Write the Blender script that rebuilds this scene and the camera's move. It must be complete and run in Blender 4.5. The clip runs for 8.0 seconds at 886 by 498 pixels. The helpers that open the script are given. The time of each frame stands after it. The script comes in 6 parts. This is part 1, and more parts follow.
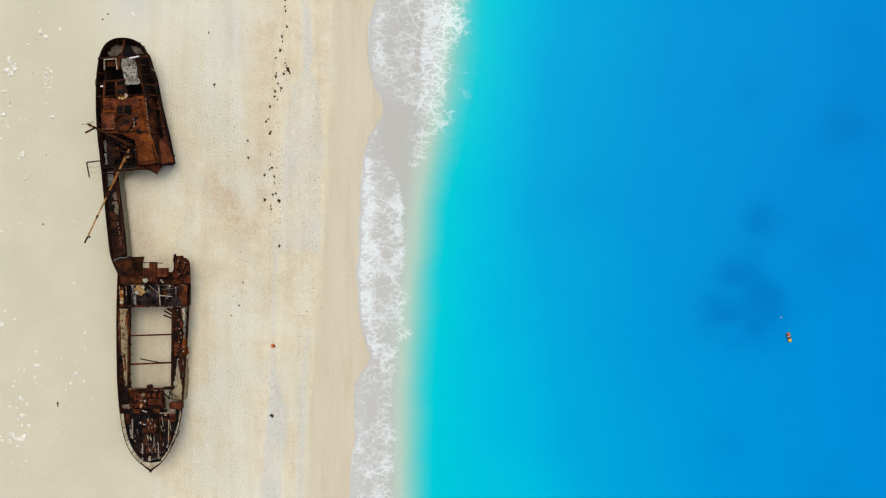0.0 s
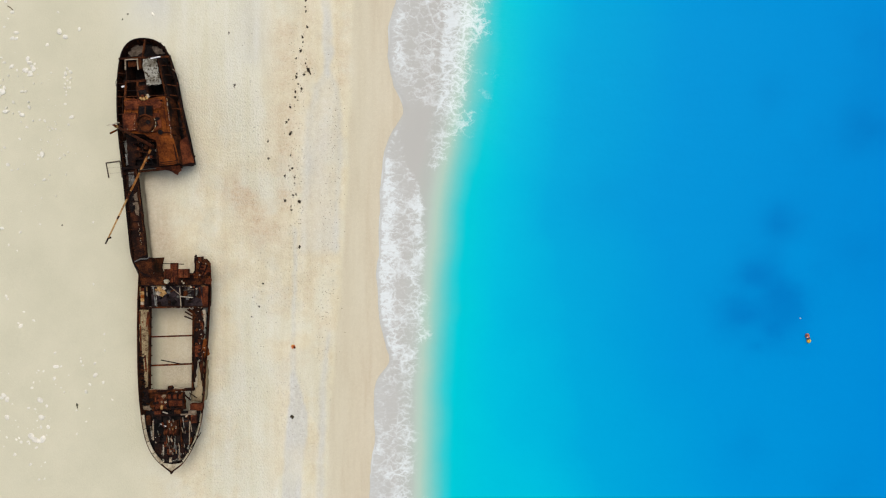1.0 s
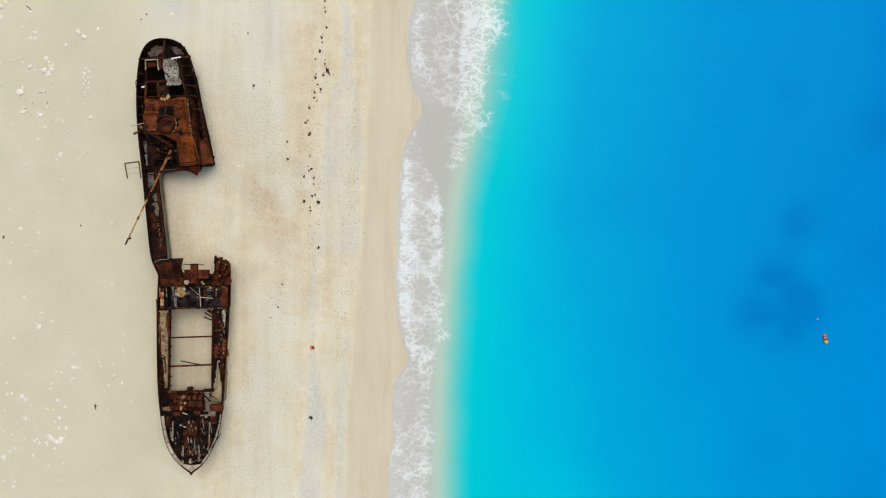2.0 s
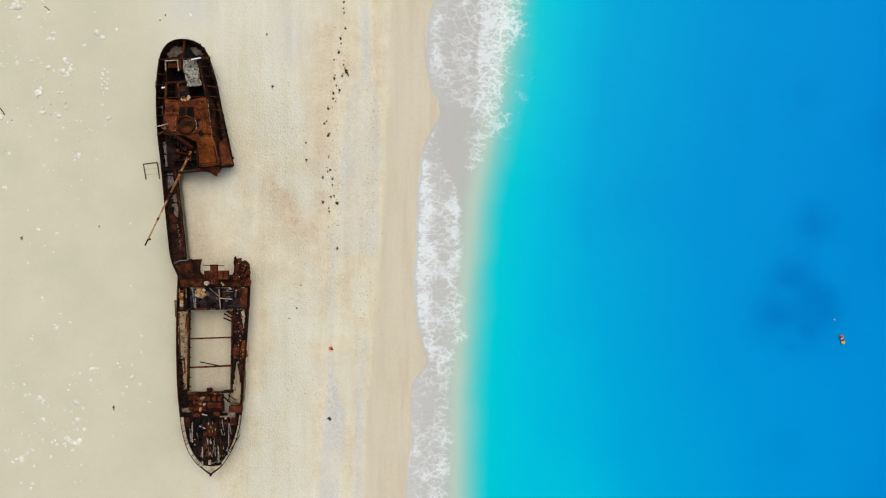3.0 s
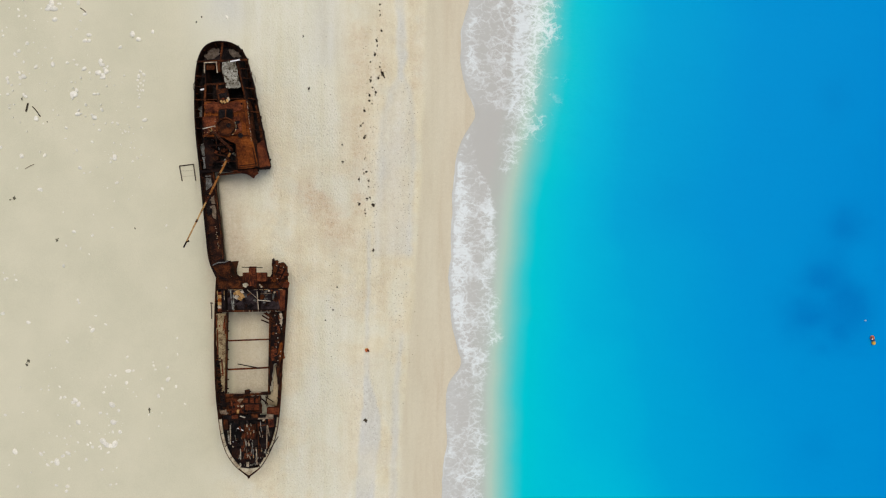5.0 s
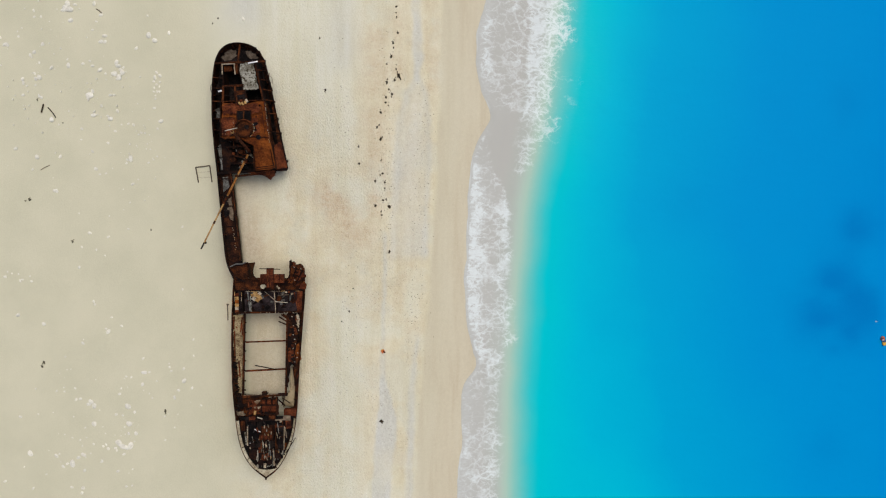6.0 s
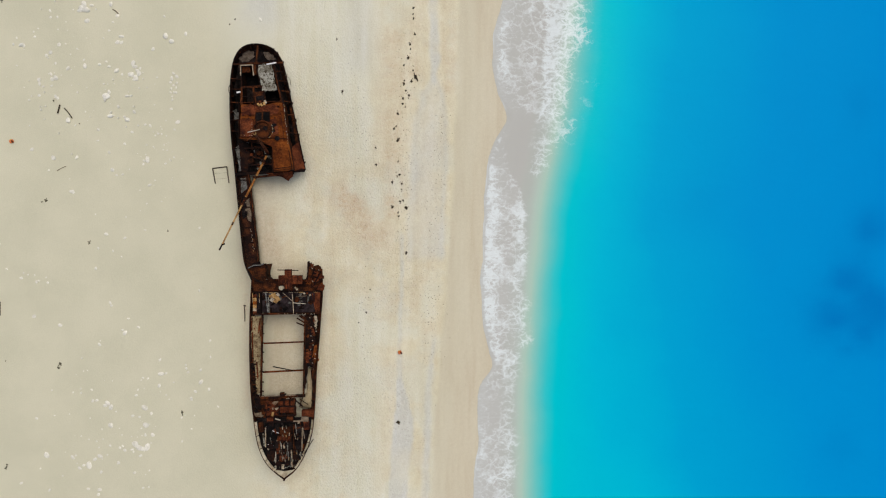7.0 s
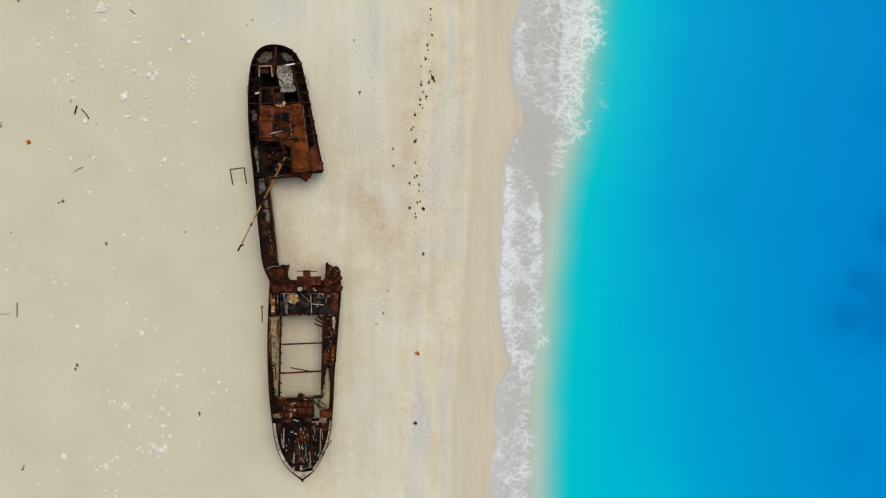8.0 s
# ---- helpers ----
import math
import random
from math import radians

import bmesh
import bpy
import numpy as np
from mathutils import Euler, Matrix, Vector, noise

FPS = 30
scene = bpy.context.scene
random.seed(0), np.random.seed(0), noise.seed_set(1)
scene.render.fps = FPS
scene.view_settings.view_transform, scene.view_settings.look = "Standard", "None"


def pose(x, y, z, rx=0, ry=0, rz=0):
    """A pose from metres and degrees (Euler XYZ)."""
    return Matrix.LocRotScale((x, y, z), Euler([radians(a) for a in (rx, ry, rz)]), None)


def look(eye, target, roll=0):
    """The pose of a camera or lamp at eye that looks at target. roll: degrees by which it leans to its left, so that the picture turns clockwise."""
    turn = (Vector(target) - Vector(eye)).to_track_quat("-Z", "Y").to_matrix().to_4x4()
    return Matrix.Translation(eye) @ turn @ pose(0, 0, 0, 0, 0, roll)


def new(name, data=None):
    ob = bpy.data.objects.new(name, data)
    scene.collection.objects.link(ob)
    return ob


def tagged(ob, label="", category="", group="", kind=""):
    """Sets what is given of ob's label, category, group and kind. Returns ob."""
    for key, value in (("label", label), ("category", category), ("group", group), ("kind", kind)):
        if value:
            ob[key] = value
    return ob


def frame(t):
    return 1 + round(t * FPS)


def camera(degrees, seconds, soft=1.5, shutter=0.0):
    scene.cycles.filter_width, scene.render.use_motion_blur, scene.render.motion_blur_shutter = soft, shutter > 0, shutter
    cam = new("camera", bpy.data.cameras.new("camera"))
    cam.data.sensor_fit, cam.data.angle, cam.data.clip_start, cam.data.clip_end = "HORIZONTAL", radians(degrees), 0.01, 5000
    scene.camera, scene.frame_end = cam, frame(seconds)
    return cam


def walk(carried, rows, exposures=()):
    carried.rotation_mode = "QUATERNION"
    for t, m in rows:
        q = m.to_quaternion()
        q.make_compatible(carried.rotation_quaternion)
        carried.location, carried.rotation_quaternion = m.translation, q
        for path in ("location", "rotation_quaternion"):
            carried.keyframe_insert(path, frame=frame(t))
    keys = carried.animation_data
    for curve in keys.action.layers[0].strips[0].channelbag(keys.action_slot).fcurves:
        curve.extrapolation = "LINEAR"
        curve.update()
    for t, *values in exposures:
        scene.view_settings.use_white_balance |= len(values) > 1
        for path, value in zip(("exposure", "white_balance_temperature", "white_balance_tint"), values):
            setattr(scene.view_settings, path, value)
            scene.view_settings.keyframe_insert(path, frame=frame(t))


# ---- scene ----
cam = camera(72.0, 8.0, soft=1.15)
# seconds, x, y, z in metres, then the three turns in degrees: a drone sliding over the beach, looking down
ROWS = [
    (0.0, 0.000, 0.000, 71.427, -0.531, -0.477, 0.000),
    (0.5, -1.393, 0.083, 71.376, -0.553, -0.623, 0.001),
    (1.0, -2.734, 0.169, 71.332, -0.580, -0.741, 0.018),
    (1.5, -4.014, 0.237, 71.314, -0.584, -0.829, 0.041),
    (3.0, -7.709, 0.253, 71.282, -0.495, -1.184, 0.046),
    (3.2, -8.210, 0.250, 71.309, -0.468, -1.190, 0.045),
    (3.5, -8.899, 0.234, 71.320, -0.424, -1.293, 0.059),
    (4.0, -10.086, 0.210, 71.317, -0.387, -1.414, 0.039),
    (4.5, -11.260, 0.252, 71.328, -0.354, -1.526, 0.015),
    (4.7, -11.765, 0.273, 71.332, -0.364, -1.563, 0.002),
    (6.0, -15.028, 0.554, 71.509, -0.432, -2.178, 0.042),
    (6.1, -15.283, 0.576, 71.524, -0.432, -2.208, 0.043),
    (6.5, -16.259, 0.649, 71.535, -0.448, -2.377, 0.045),
    (7.0, -17.477, 0.738, 71.515, -0.472, -2.555, 0.059),
    (7.5, -18.686, 0.838, 71.453, -0.489, -2.713, 0.076),
    (8.0, -19.855, 0.901, 71.479, -0.510, -2.845, 0.070),
    ]
walk(cam, [(t, pose(x, y, z, rx, ry, rz)) for t, x, y, z, rx, ry, rz in ROWS],
     exposures=((0.0, -0.06), (4.5, -0.17), (8.0, -0.27)))

# ---- light: a bright hazy sky over the bay, the beach in soft shade ----
world = bpy.data.worlds.new("sky")
scene.world = world
world.use_nodes = True
sky = world.node_tree.nodes.new("ShaderNodeTexSky")
sky.sky_type, sky.sun_disc = "NISHITA", False
sky.sun_elevation, sky.sun_rotation = radians(70), radians(36)
sky.dust_density, sky.air_density, sky.ozone_density = 5.0, 0.8, 0.8
back = world.node_tree.nodes["Background"]
back.inputs["Strength"].default_value = 0.15
world.node_tree.links.new(sky.outputs["Color"], back.inputs["Color"])
sun = new("sun", bpy.data.lights.new("sun", "SUN"))
sun.data.energy, sun.data.angle, sun.data.color = 1.16, radians(50), (1.0, 0.965, 0.85)
sun.matrix_world = look((26, 36, 122), (0, 0, 0))

# ---- materials ----


def mat(name):
    m = bpy.data.materials.new(name)
    m.use_nodes = True
    return m, m.node_tree.nodes, m.node_tree.links, m.node_tree.nodes["Principled BSDF"]


def add(nodes, kind, **inputs):
    n = nodes.new(kind)
    for k, v in inputs.items():
        n.inputs[k.replace("_", " ")].default_value = v
    return n


def ramp(nodes, links, fac, stops):
    r = nodes.new("ShaderNodeValToRGB")
    while len(r.color_ramp.elements) < len(stops):
        r.color_ramp.elements.new(1.0)
    for e, (p, c) in zip(r.color_ramp.elements, stops):
        e.position, e.color = p, (*c, 1)
    links.new(fac, r.inputs["Fac"])
    return r.outputs["Color"]


def mixed(nodes, links, fac, a, b, mode="MIX"):
    m = nodes.new("ShaderNodeMix")
    m.data_type, m.blend_type = "RGBA", mode
    for sock, v in ((m.inputs[0], fac), (m.inputs[6], a), (m.inputs[7], b)):
        if isinstance(v, bpy.types.NodeSocket):
            links.new(v, sock)
        elif isinstance(v, tuple):
            sock.default_value = (*v, 1)
        else:
            sock.default_value = v
    return m.outputs[2]


def math_node(nodes, links, op, a, b=0.0, clamp=False):
    m = nodes.new("ShaderNodeMath")
    m.operation, m.use_clamp = op, clamp
    for sock, v in ((m.inputs[0], a), (m.inputs[1], b)):
        if isinstance(v, bpy.types.NodeSocket):
            links.new(v, sock)
        else:
            sock.default_value = v
    return m.outputs[0]


def noisy(nodes, links, scale, detail=6.0, rough=0.6, where=None):
    n = add(nodes, "ShaderNodeTexNoise", Scale=scale, Detail=detail, Roughness=rough)
    if where is not None:
        links.new(where, n.inputs["Vector"])
    return n.outputs["Fac"]


def worn(name, low, mid, high, scale=1.2, rough=0.9, metal=0.0, bump=0.4, speck=None, amount=0.62, grime=0.0):
    """A weathered surface: three tones in patches, fine grain, optional flakes of another tone."""
    m, n, l, b = mat(name)
    co = n.new("ShaderNodeTexCoord").outputs["Object"]
    rnd = n.new("ShaderNodeObjectInfo").outputs["Random"]
    shift = n.new("ShaderNodeVectorMath")
    shift.operation = "ADD"
    l.new(co, shift.inputs[0])
    by = n.new("ShaderNodeCombineXYZ")
    l.new(math_node(n, l, "MULTIPLY", rnd, 40.0), by.inputs[0])
    l.new(by.outputs[0], shift.inputs[1])
    at = shift.outputs[0]
    large, fine = noisy(n, l, scale, 5, 0.65, at), noisy(n, l, scale * 9, 4, 0.7, at)
    grain = noisy(n, l, scale * 30, 3, 0.7, at)
    both = math_node(n, l, "ADD", math_node(n, l, "MULTIPLY", large, 0.5), math_node(n, l, "MULTIPLY", fine, 0.32))
    both = math_node(n, l, "ADD", both, math_node(n, l, "MULTIPLY", grain, 0.18))
    col = ramp(n, l, both, [(0.42, low), (0.5, mid), (0.575, high)])
    col = mixed(n, l, math_node(n, l, "MULTIPLY", rnd, 0.35), col, tuple(v * 0.55 for v in mid))
    if speck:
        flake = noisy(n, l, scale * 3.1, 8, 0.75, at)
        on = ramp(n, l, flake, [(amount, (0, 0, 0)), (amount + 0.05, (1, 1, 1))])
        col = mixed(n, l, on, col, speck)
    if grime:
        dirt = ramp(n, l, noisy(n, l, scale * 2.3, 9, 0.78, at), [(0.50, (0, 0, 0)), (0.58, (grime, grime, grime))])
        col = mixed(n, l, dirt, col, (0.006, 0.005, 0.004))
    l.new(col, b.inputs["Base Color"])
    b.inputs["Roughness"].default_value, b.inputs["Metallic"].default_value = rough, metal
    b.inputs["Specular IOR Level"].default_value = 0.08 if rough > 0.8 else 0.4
    bp = add(n, "ShaderNodeBump", Strength=bump, Distance=0.04)
    l.new(fine, bp.inputs["Height"])
    l.new(bp.outputs["Normal"], b.inputs["Normal"])
    return m


RUST = worn("rusted_steel", (0.005, 0.003, 0.003), (0.030, 0.010, 0.004), (0.125, 0.036, 0.010), 0.9, grime=0.45)
RUST_DARK = worn("charred_rust", (0.004, 0.003, 0.003), (0.012, 0.006, 0.005), (0.040, 0.015, 0.007), 1.1, grime=0.6)
RUST_ORANGE = worn("orange_rust", (0.040, 0.010, 0.004), (0.158, 0.041, 0.008), (0.275, 0.080, 0.014), 0.55, grime=0.25)
RUST_RED = worn("red_rust", (0.020, 0.006, 0.004), (0.095, 0.024, 0.009), (0.19, 0.054, 0.020), 1.0, grime=0.5)
HULL = worn("hull_plating", (0.005, 0.003, 0.003), (0.030, 0.011, 0.006), (0.11, 0.036, 0.013), 0.7, speck=(0.22, 0.17, 0.12), amount=0.70, grime=0.25)
LINING = worn("cream_bulwark_paint", (0.22, 0.165, 0.10), (0.43, 0.385, 0.27), (0.53, 0.485, 0.355), 1.0, speck=(0.08, 0.035, 0.018), amount=0.58)
SLATE = worn("scorched_floor", (0.008, 0.006, 0.007), (0.024, 0.018, 0.020), (0.055, 0.040, 0.042), 1.2, speck=(0.10, 0.03, 0.015), amount=0.64)
CREAM = worn("old_cream_paint", (0.14, 0.08, 0.045), (0.36, 0.295, 0.20), (0.52, 0.44, 0.32), 1.3, speck=(0.06, 0.026, 0.014), amount=0.56)
GREY_FLAKE = worn("flaked_grey_paint", (0.09, 0.075, 0.05), (0.26, 0.25, 0.205), (0.42, 0.42, 0.36), 1.1, speck=(0.045, 0.035, 0.02), amount=0.50)
OCHRE = worn("ochre_paint", (0.10, 0.045, 0.02), (0.40, 0.23, 0.08), (0.55, 0.36, 0.15), 1.6)
PALE = worn("pale_paint", (0.26, 0.20, 0.13), (0.44, 0.39, 0.30), (0.62, 0.58, 0.48), 2.0, grime=0.5)
RUST_BROWN = worn("brown_rust", (0.004, 0.003, 0.003), (0.020, 0.008, 0.005), (0.072, 0.024, 0.010), 1.0, grime=0.5)
OLD_VARNISH = worn("rusting_ochre_paint", (0.09, 0.028, 0.008), (0.30, 0.115, 0.028), (0.44, 0.22, 0.07), 1.9)
STAINED = worn("rust_stained_sandy_deck", (0.075, 0.042, 0.022), (0.255, 0.200, 0.108), (0.365, 0.305, 0.175), 1.6, speck=(0.08, 0.032, 0.015), amount=0.54)
DUSTY = worn("sand_dusted_deck", (0.22, 0.165, 0.095), (0.36, 0.295, 0.18), (0.42, 0.35, 0.22), 0.8, speck=(0.10, 0.05, 0.025), amount=0.66)
GREY_DARK = worn("dulled_grey_paint", (0.03, 0.025, 0.02), (0.11, 0.11, 0.10), (0.24, 0.24, 0.22), 1.6, speck=(0.05, 0.02, 0.012), amount=0.58)
NEAR_BLACK = worn("near_black_steel", (0.002, 0.002, 0.002), (0.006, 0.005, 0.005), (0.025, 0.018, 0.016), 0.8, speck=(0.12, 0.05, 0.03), amount=0.68)
MARBLE = worn("white_limestone", (0.63, 0.61, 0.51), (0.79, 0.77, 0.665), (0.85, 0.835, 0.735), 3.0, bump=0.6)
WEED = worn("dry_seaweed", (0.018, 0.014, 0.010), (0.045, 0.034, 0.022), (0.10, 0.075, 0.045), 4.0)
OLD_WEED = worn("bleached_seaweed", (0.06, 0.055, 0.035), (0.13, 0.12, 0.08), (0.22, 0.20, 0.14), 4.0)
WOOD = worn("driftwood", (0.07, 0.05, 0.035), (0.16, 0.12, 0.08), (0.26, 0.20, 0.14), 3.0)
STEEL_GREY = worn("weathered_bar", (0.05, 0.04, 0.03), (0.11, 0.085, 0.065), (0.17, 0.14, 0.11), 3.0)
ORANGE_PLASTIC = worn("orange_plastic", (0.45, 0.09, 0.02), (0.62, 0.16, 0.03), (0.70, 0.24, 0.06), 2.0, rough=0.45, bump=0.1)
YELLOW_PLASTIC = worn("yellow_plastic", (0.60, 0.30, 0.02), (0.75, 0.45, 0.03), (0.80, 0.52, 0.08), 2.0, rough=0.4, bump=0.1)
BLUE_PLASTIC = worn("dark_blue_cloth", (0.02, 0.03, 0.07), (0.03, 0.05, 0.11), (0.05, 0.07, 0.15), 2.0, rough=0.6, bump=0.1)
WHITE_PLASTIC = worn("white_plastic", (0.7, 0.7, 0.7), (0.78, 0.78, 0.78), (0.82, 0.82, 0.82), 2.0, rough=0.4, bump=0.1)


def sand_material():
    m, n, l, b = mat("beach_sand")
    co = n.new("ShaderNodeTexCoord").outputs["Object"]

    def attr(name):
        a = n.new("ShaderNodeAttribute")
        a.attribute_name = name
        return a.outputs["Fac"]

    broad, grain = noisy(n, l, 0.16, 4, 0.6, co), noisy(n, l, 9.0, 5, 0.8, co)
    patch = noisy(n, l, 2.4, 8, 0.78, co)
    mottle = noisy(n, l, 0.45, 7, 0.72, co)
    col = ramp(n, l, broad, [(0.35, (0.534, 0.519, 0.378)), (0.65, (0.585, 0.563, 0.415))])
    trod = ramp(n, l, mottle, [(0.36, (0.578, 0.525, 0.370)), (0.5, (0.628, 0.583, 0.420)), (0.64, (0.660, 0.628, 0.478))])
    trod = mixed(n, l, ramp(n, l, broad, [(0.50, (0, 0, 0)), (0.60, (0.6, 0.6, 0.6))]), trod, (0.592, 0.587, 0.475))
    trod = mixed(n, l, ramp(n, l, noisy(n, l, 0.27, 6, 0.7, co), [(0.52, (0, 0, 0)), (0.66, (0.34, 0.34, 0.34))]), trod, (0.58, 0.503, 0.362))
    col = mixed(n, l, attr("inner"), col, trod)
    tan = ramp(n, l, patch, [(0.35, (0.485, 0.375, 0.245)), (0.62, (0.60, 0.515, 0.37))])
    speckled = math_node(n, l, "MULTIPLY", attr("tan"), math_node(n, l, "ADD", 0.45, math_node(n, l, "MULTIPLY", ramp(n, l, noisy(n, l, 1.6, 8, 0.75, co), [(0.42, (0, 0, 0)), (0.58, (1, 1, 1))]), 0.75)), clamp=True)
    col = mixed(n, l, speckled, col, tan)
    # darker brown for the shaded sand between the hull walls, painted in
    col = mixed(n, l, attr("hull_shade"), col, ramp(n, l, patch, [(0.35, (0.34, 0.285, 0.21)), (0.65, (0.47, 0.415, 0.315))]))
    col = mixed(n, l, attr("pale"), col, (0.632, 0.628, 0.503))
    grey = ramp(n, l, patch, [(0.35, (0.485, 0.485, 0.435)), (0.65, (0.595, 0.602, 0.545))])
    col = mixed(n, l, attr("grey"), col, grey)
    wet = ramp(n, l, patch, [(0.3, (0.525, 0.473, 0.345)), (0.7, (0.57, 0.518, 0.385))])
    col = mixed(n, l, attr("wet"), col, wet)
    # faint bands drawn along the shore by old tides
    drawn = n.new("ShaderNodeVectorMath")
    drawn.operation = "MULTIPLY"
    l.new(co, drawn.inputs[0])
    drawn.inputs[1].default_value = (1.0, 0.10, 1.0)
    band = ramp(n, l, noisy(n, l, 0.8, 5, 0.6, drawn.outputs[0]), [(0.36, (0.43, 0.415, 0.39)), (0.5, (0.5, 0.5, 0.49)), (0.64, (0.545, 0.55, 0.56))])
    col = mixed(n, l, math_node(n, l, "ADD", math_node(n, l, "MULTIPLY", attr("inner"), 0.45), math_node(n, l, "MULTIPLY", attr("wet"), 0.5), clamp=True), col, band, "OVERLAY")
    # dark grains and pebbles
    spots = add(n, "ShaderNodeTexVoronoi", Scale=5.5)
    l.new(co, spots.inputs["Vector"])
    near = math_node(n, l, "LESS_THAN", spots.outputs["Distance"], 0.30)
    seldom = math_node(n, l, "GREATER_THAN", spots.outputs["Color"], 0.72)
    dots = math_node(n, l, "MULTIPLY", math_node(n, l, "MULTIPLY", near, seldom), attr("pebble"))
    col = mixed(n, l, math_node(n, l, "MULTIPLY", dots, 0.55), col, (0.23, 0.18, 0.13))
    col = mixed(n, l, math_node(n, l, "ADD", 0.16, math_node(n, l, "MULTIPLY", attr("inner"), 0.22)), col, ramp(n, l, grain, [(0.3, (0.2, 0.2, 0.2)), (0.7, (0.8, 0.8, 0.8))]), "OVERLAY")
    l.new(col, b.inputs["Base Color"])
    l.new(math_node(n, l, "SUBTRACT", 0.95, math_node(n, l, "MULTIPLY", attr("wet"), 0.3)), b.inputs["Roughness"])
    b.inputs["Specular IOR Level"].default_value = 0.25
    # footprints and wind ripples
    lain = n.new("ShaderNodeVectorMath")
    lain.operation = "MULTIPLY"
    l.new(co, lain.inputs[0])
    lain.inputs[1].default_value = (1.35, 0.8, 1.0)
    trod_in = math_node(n, l, "ABSOLUTE", math_node(n, l, "SUBTRACT", noisy(n, l, 2.5, 2, 0.5, lain.outputs[0]), 0.5))
    dent = math_node(n, l, "ADD", math_node(n, l, "MULTIPLY", trod_in, 1.5), math_node(n, l, "MULTIPLY", noisy(n, l, 4.6, 3, 0.6, lain.outputs[0]), 0.8))
    dent = math_node(n, l, "MULTIPLY", dent, attr("rough"))
    bp = add(n, "ShaderNodeBump", Strength=0.9, Distance=0.17)
    l.new(math_node(n, l, "ADD", dent, math_node(n, l, "MULTIPLY", grain, 0.06)), bp.inputs["Height"])
    l.new(bp.outputs["Normal"], b.inputs["Normal"])
    return m


def water_material():
    m, n, l, b = mat("sea_water")
    co = n.new("ShaderNodeTexCoord").outputs["Object"]

    def attr(name):
        a = n.new("ShaderNodeAttribute")
        a.attribute_name = name
        return a.outputs["Fac"]

    def scaled(v, by):
        s = n.new("ShaderNodeVectorMath")
        s.operation = "MULTIPLY"
        l.new(v, s.inputs[0])
        s.inputs[1].default_value = by
        return s.outputs[0]

    # colour by the depth of the water over white sand
    col = ramp(n, l, attr("depth"), [(0.0, (0.482, 0.486, 0.450)), (0.022, (0.45, 0.515, 0.455)), (0.042, (0.39, 0.55, 0.455)), (0.060, (0.24, 0.54, 0.47)), (0.078, (0.115, 0.53, 0.50)), (0.096, (0.03, 0.525, 0.545)), (0.115, (0.0, 0.52, 0.585)), (0.14, (0.0, 0.50, 0.61)), (0.20, (0.0, 0.45, 0.63)),
                                     (0.36, (0.0, 0.35, 0.612)), (0.62, (0.0, 0.268, 0.60)), (1.0, (0.0, 0.213, 0.58))])
    col = mixed(n, l, attr("reef"), col, (0.0, 0.165, 0.48))
    # foam lace: the walls between burst bubbles, bent by the run of the water
    wob = add(n, "ShaderNodeTexNoise", Scale=0.8, Detail=4.0, Roughness=0.6)
    l.new(co, wob.inputs["Vector"])
    warp = n.new("ShaderNodeVectorMath")
    warp.operation = "MULTIPLY_ADD"
    l.new(wob.outputs["Color"], warp.inputs[0])
    warp.inputs[1].default_value = (2.0, 2.0, 0)
    l.new(scaled(co, (0.75, 1.2, 0.0)), warp.inputs[2])
    walls = []
    for sc, k, lift in ((0.95, 1.0, 0.0), (2.3, 1.25, 0.05)):
        cell = add(n, "ShaderNodeTexVoronoi", Scale=sc)
        cell.feature = "DISTANCE_TO_EDGE"
        l.new(warp.outputs[0], cell.inputs["Vector"])
        walls.append(math_node(n, l, "ADD", math_node(n, l, "MULTIPLY", cell.outputs["Distance"], k), lift))
    lace = math_node(n, l, "MINIMUM", walls[0], walls[1])
    tuft, clump = noisy(n, l, 3.5, 7, 0.72, co), noisy(n, l, 0.5, 3, 0.6, co)
    streak = noisy(n, l, 2.6, 5, 0.65, scaled(co, (0.55, 2.0, 1.0)))
    patchy = math_node(n, l, "ADD", math_node(n, l, "MULTIPLY", math_node(n, l, "SUBTRACT", tuft, 0.5), 0.34), math_node(n, l, "MULTIPLY", math_node(n, l, "SUBTRACT", clump, 0.5), 0.34))
    foam = math_node(n, l, "SUBTRACT", math_node(n, l, "ADD", math_node(n, l, "MULTIPLY", attr("foam"), 0.335), patchy), lace)
    foam = math_node(n, l, "MULTIPLY", math_node(n, l, "ADD", foam, 0.0), 4.2, clamp=True)
    foam = math_node(n, l, "MULTIPLY", foam, math_node(n, l, "MULTIPLY", attr("foam"), 3.2, clamp=True))
    # a milky veil of fine bubbles, streaked by the run-up
    fizz = math_node(n, l, "MULTIPLY", math_node(n, l, "SUBTRACT", math_node(n, l, "ADD", math_node(n, l, "MULTIPLY", streak, 0.7), math_node(n, l, "MULTIPLY", tuft, 0.3)), 0.25), 2.2, clamp=True)
    veil = math_node(n, l, "MULTIPLY", attr("veil"), fizz, clamp=True)
    foam = math_node(n, l, "MAXIMUM", math_node(n, l, "MULTIPLY", foam, 0.92), math_node(n, l, "MULTIPLY", veil, 0.50))
    foam = math_node(n, l, "MULTIPLY", foam, math_node(n, l, "ADD", 0.66, math_node(n, l, "MULTIPLY", fizz, 0.36)), clamp=True)
    foam = math_node(n, l, "MAXIMUM", foam, math_node(n, l, "MULTIPLY", attr("rim"), 0.85))
    col = mixed(n, l, foam, col, (0.79, 0.86, 0.855))
    l.new(col, b.inputs["Base Color"])
    l.new(math_node(n, l, "ADD", 0.2, math_node(n, l, "MULTIPLY", foam, 0.7)), b.inputs["Roughness"])
    b.inputs["Specular IOR Level"].default_value = 0.005
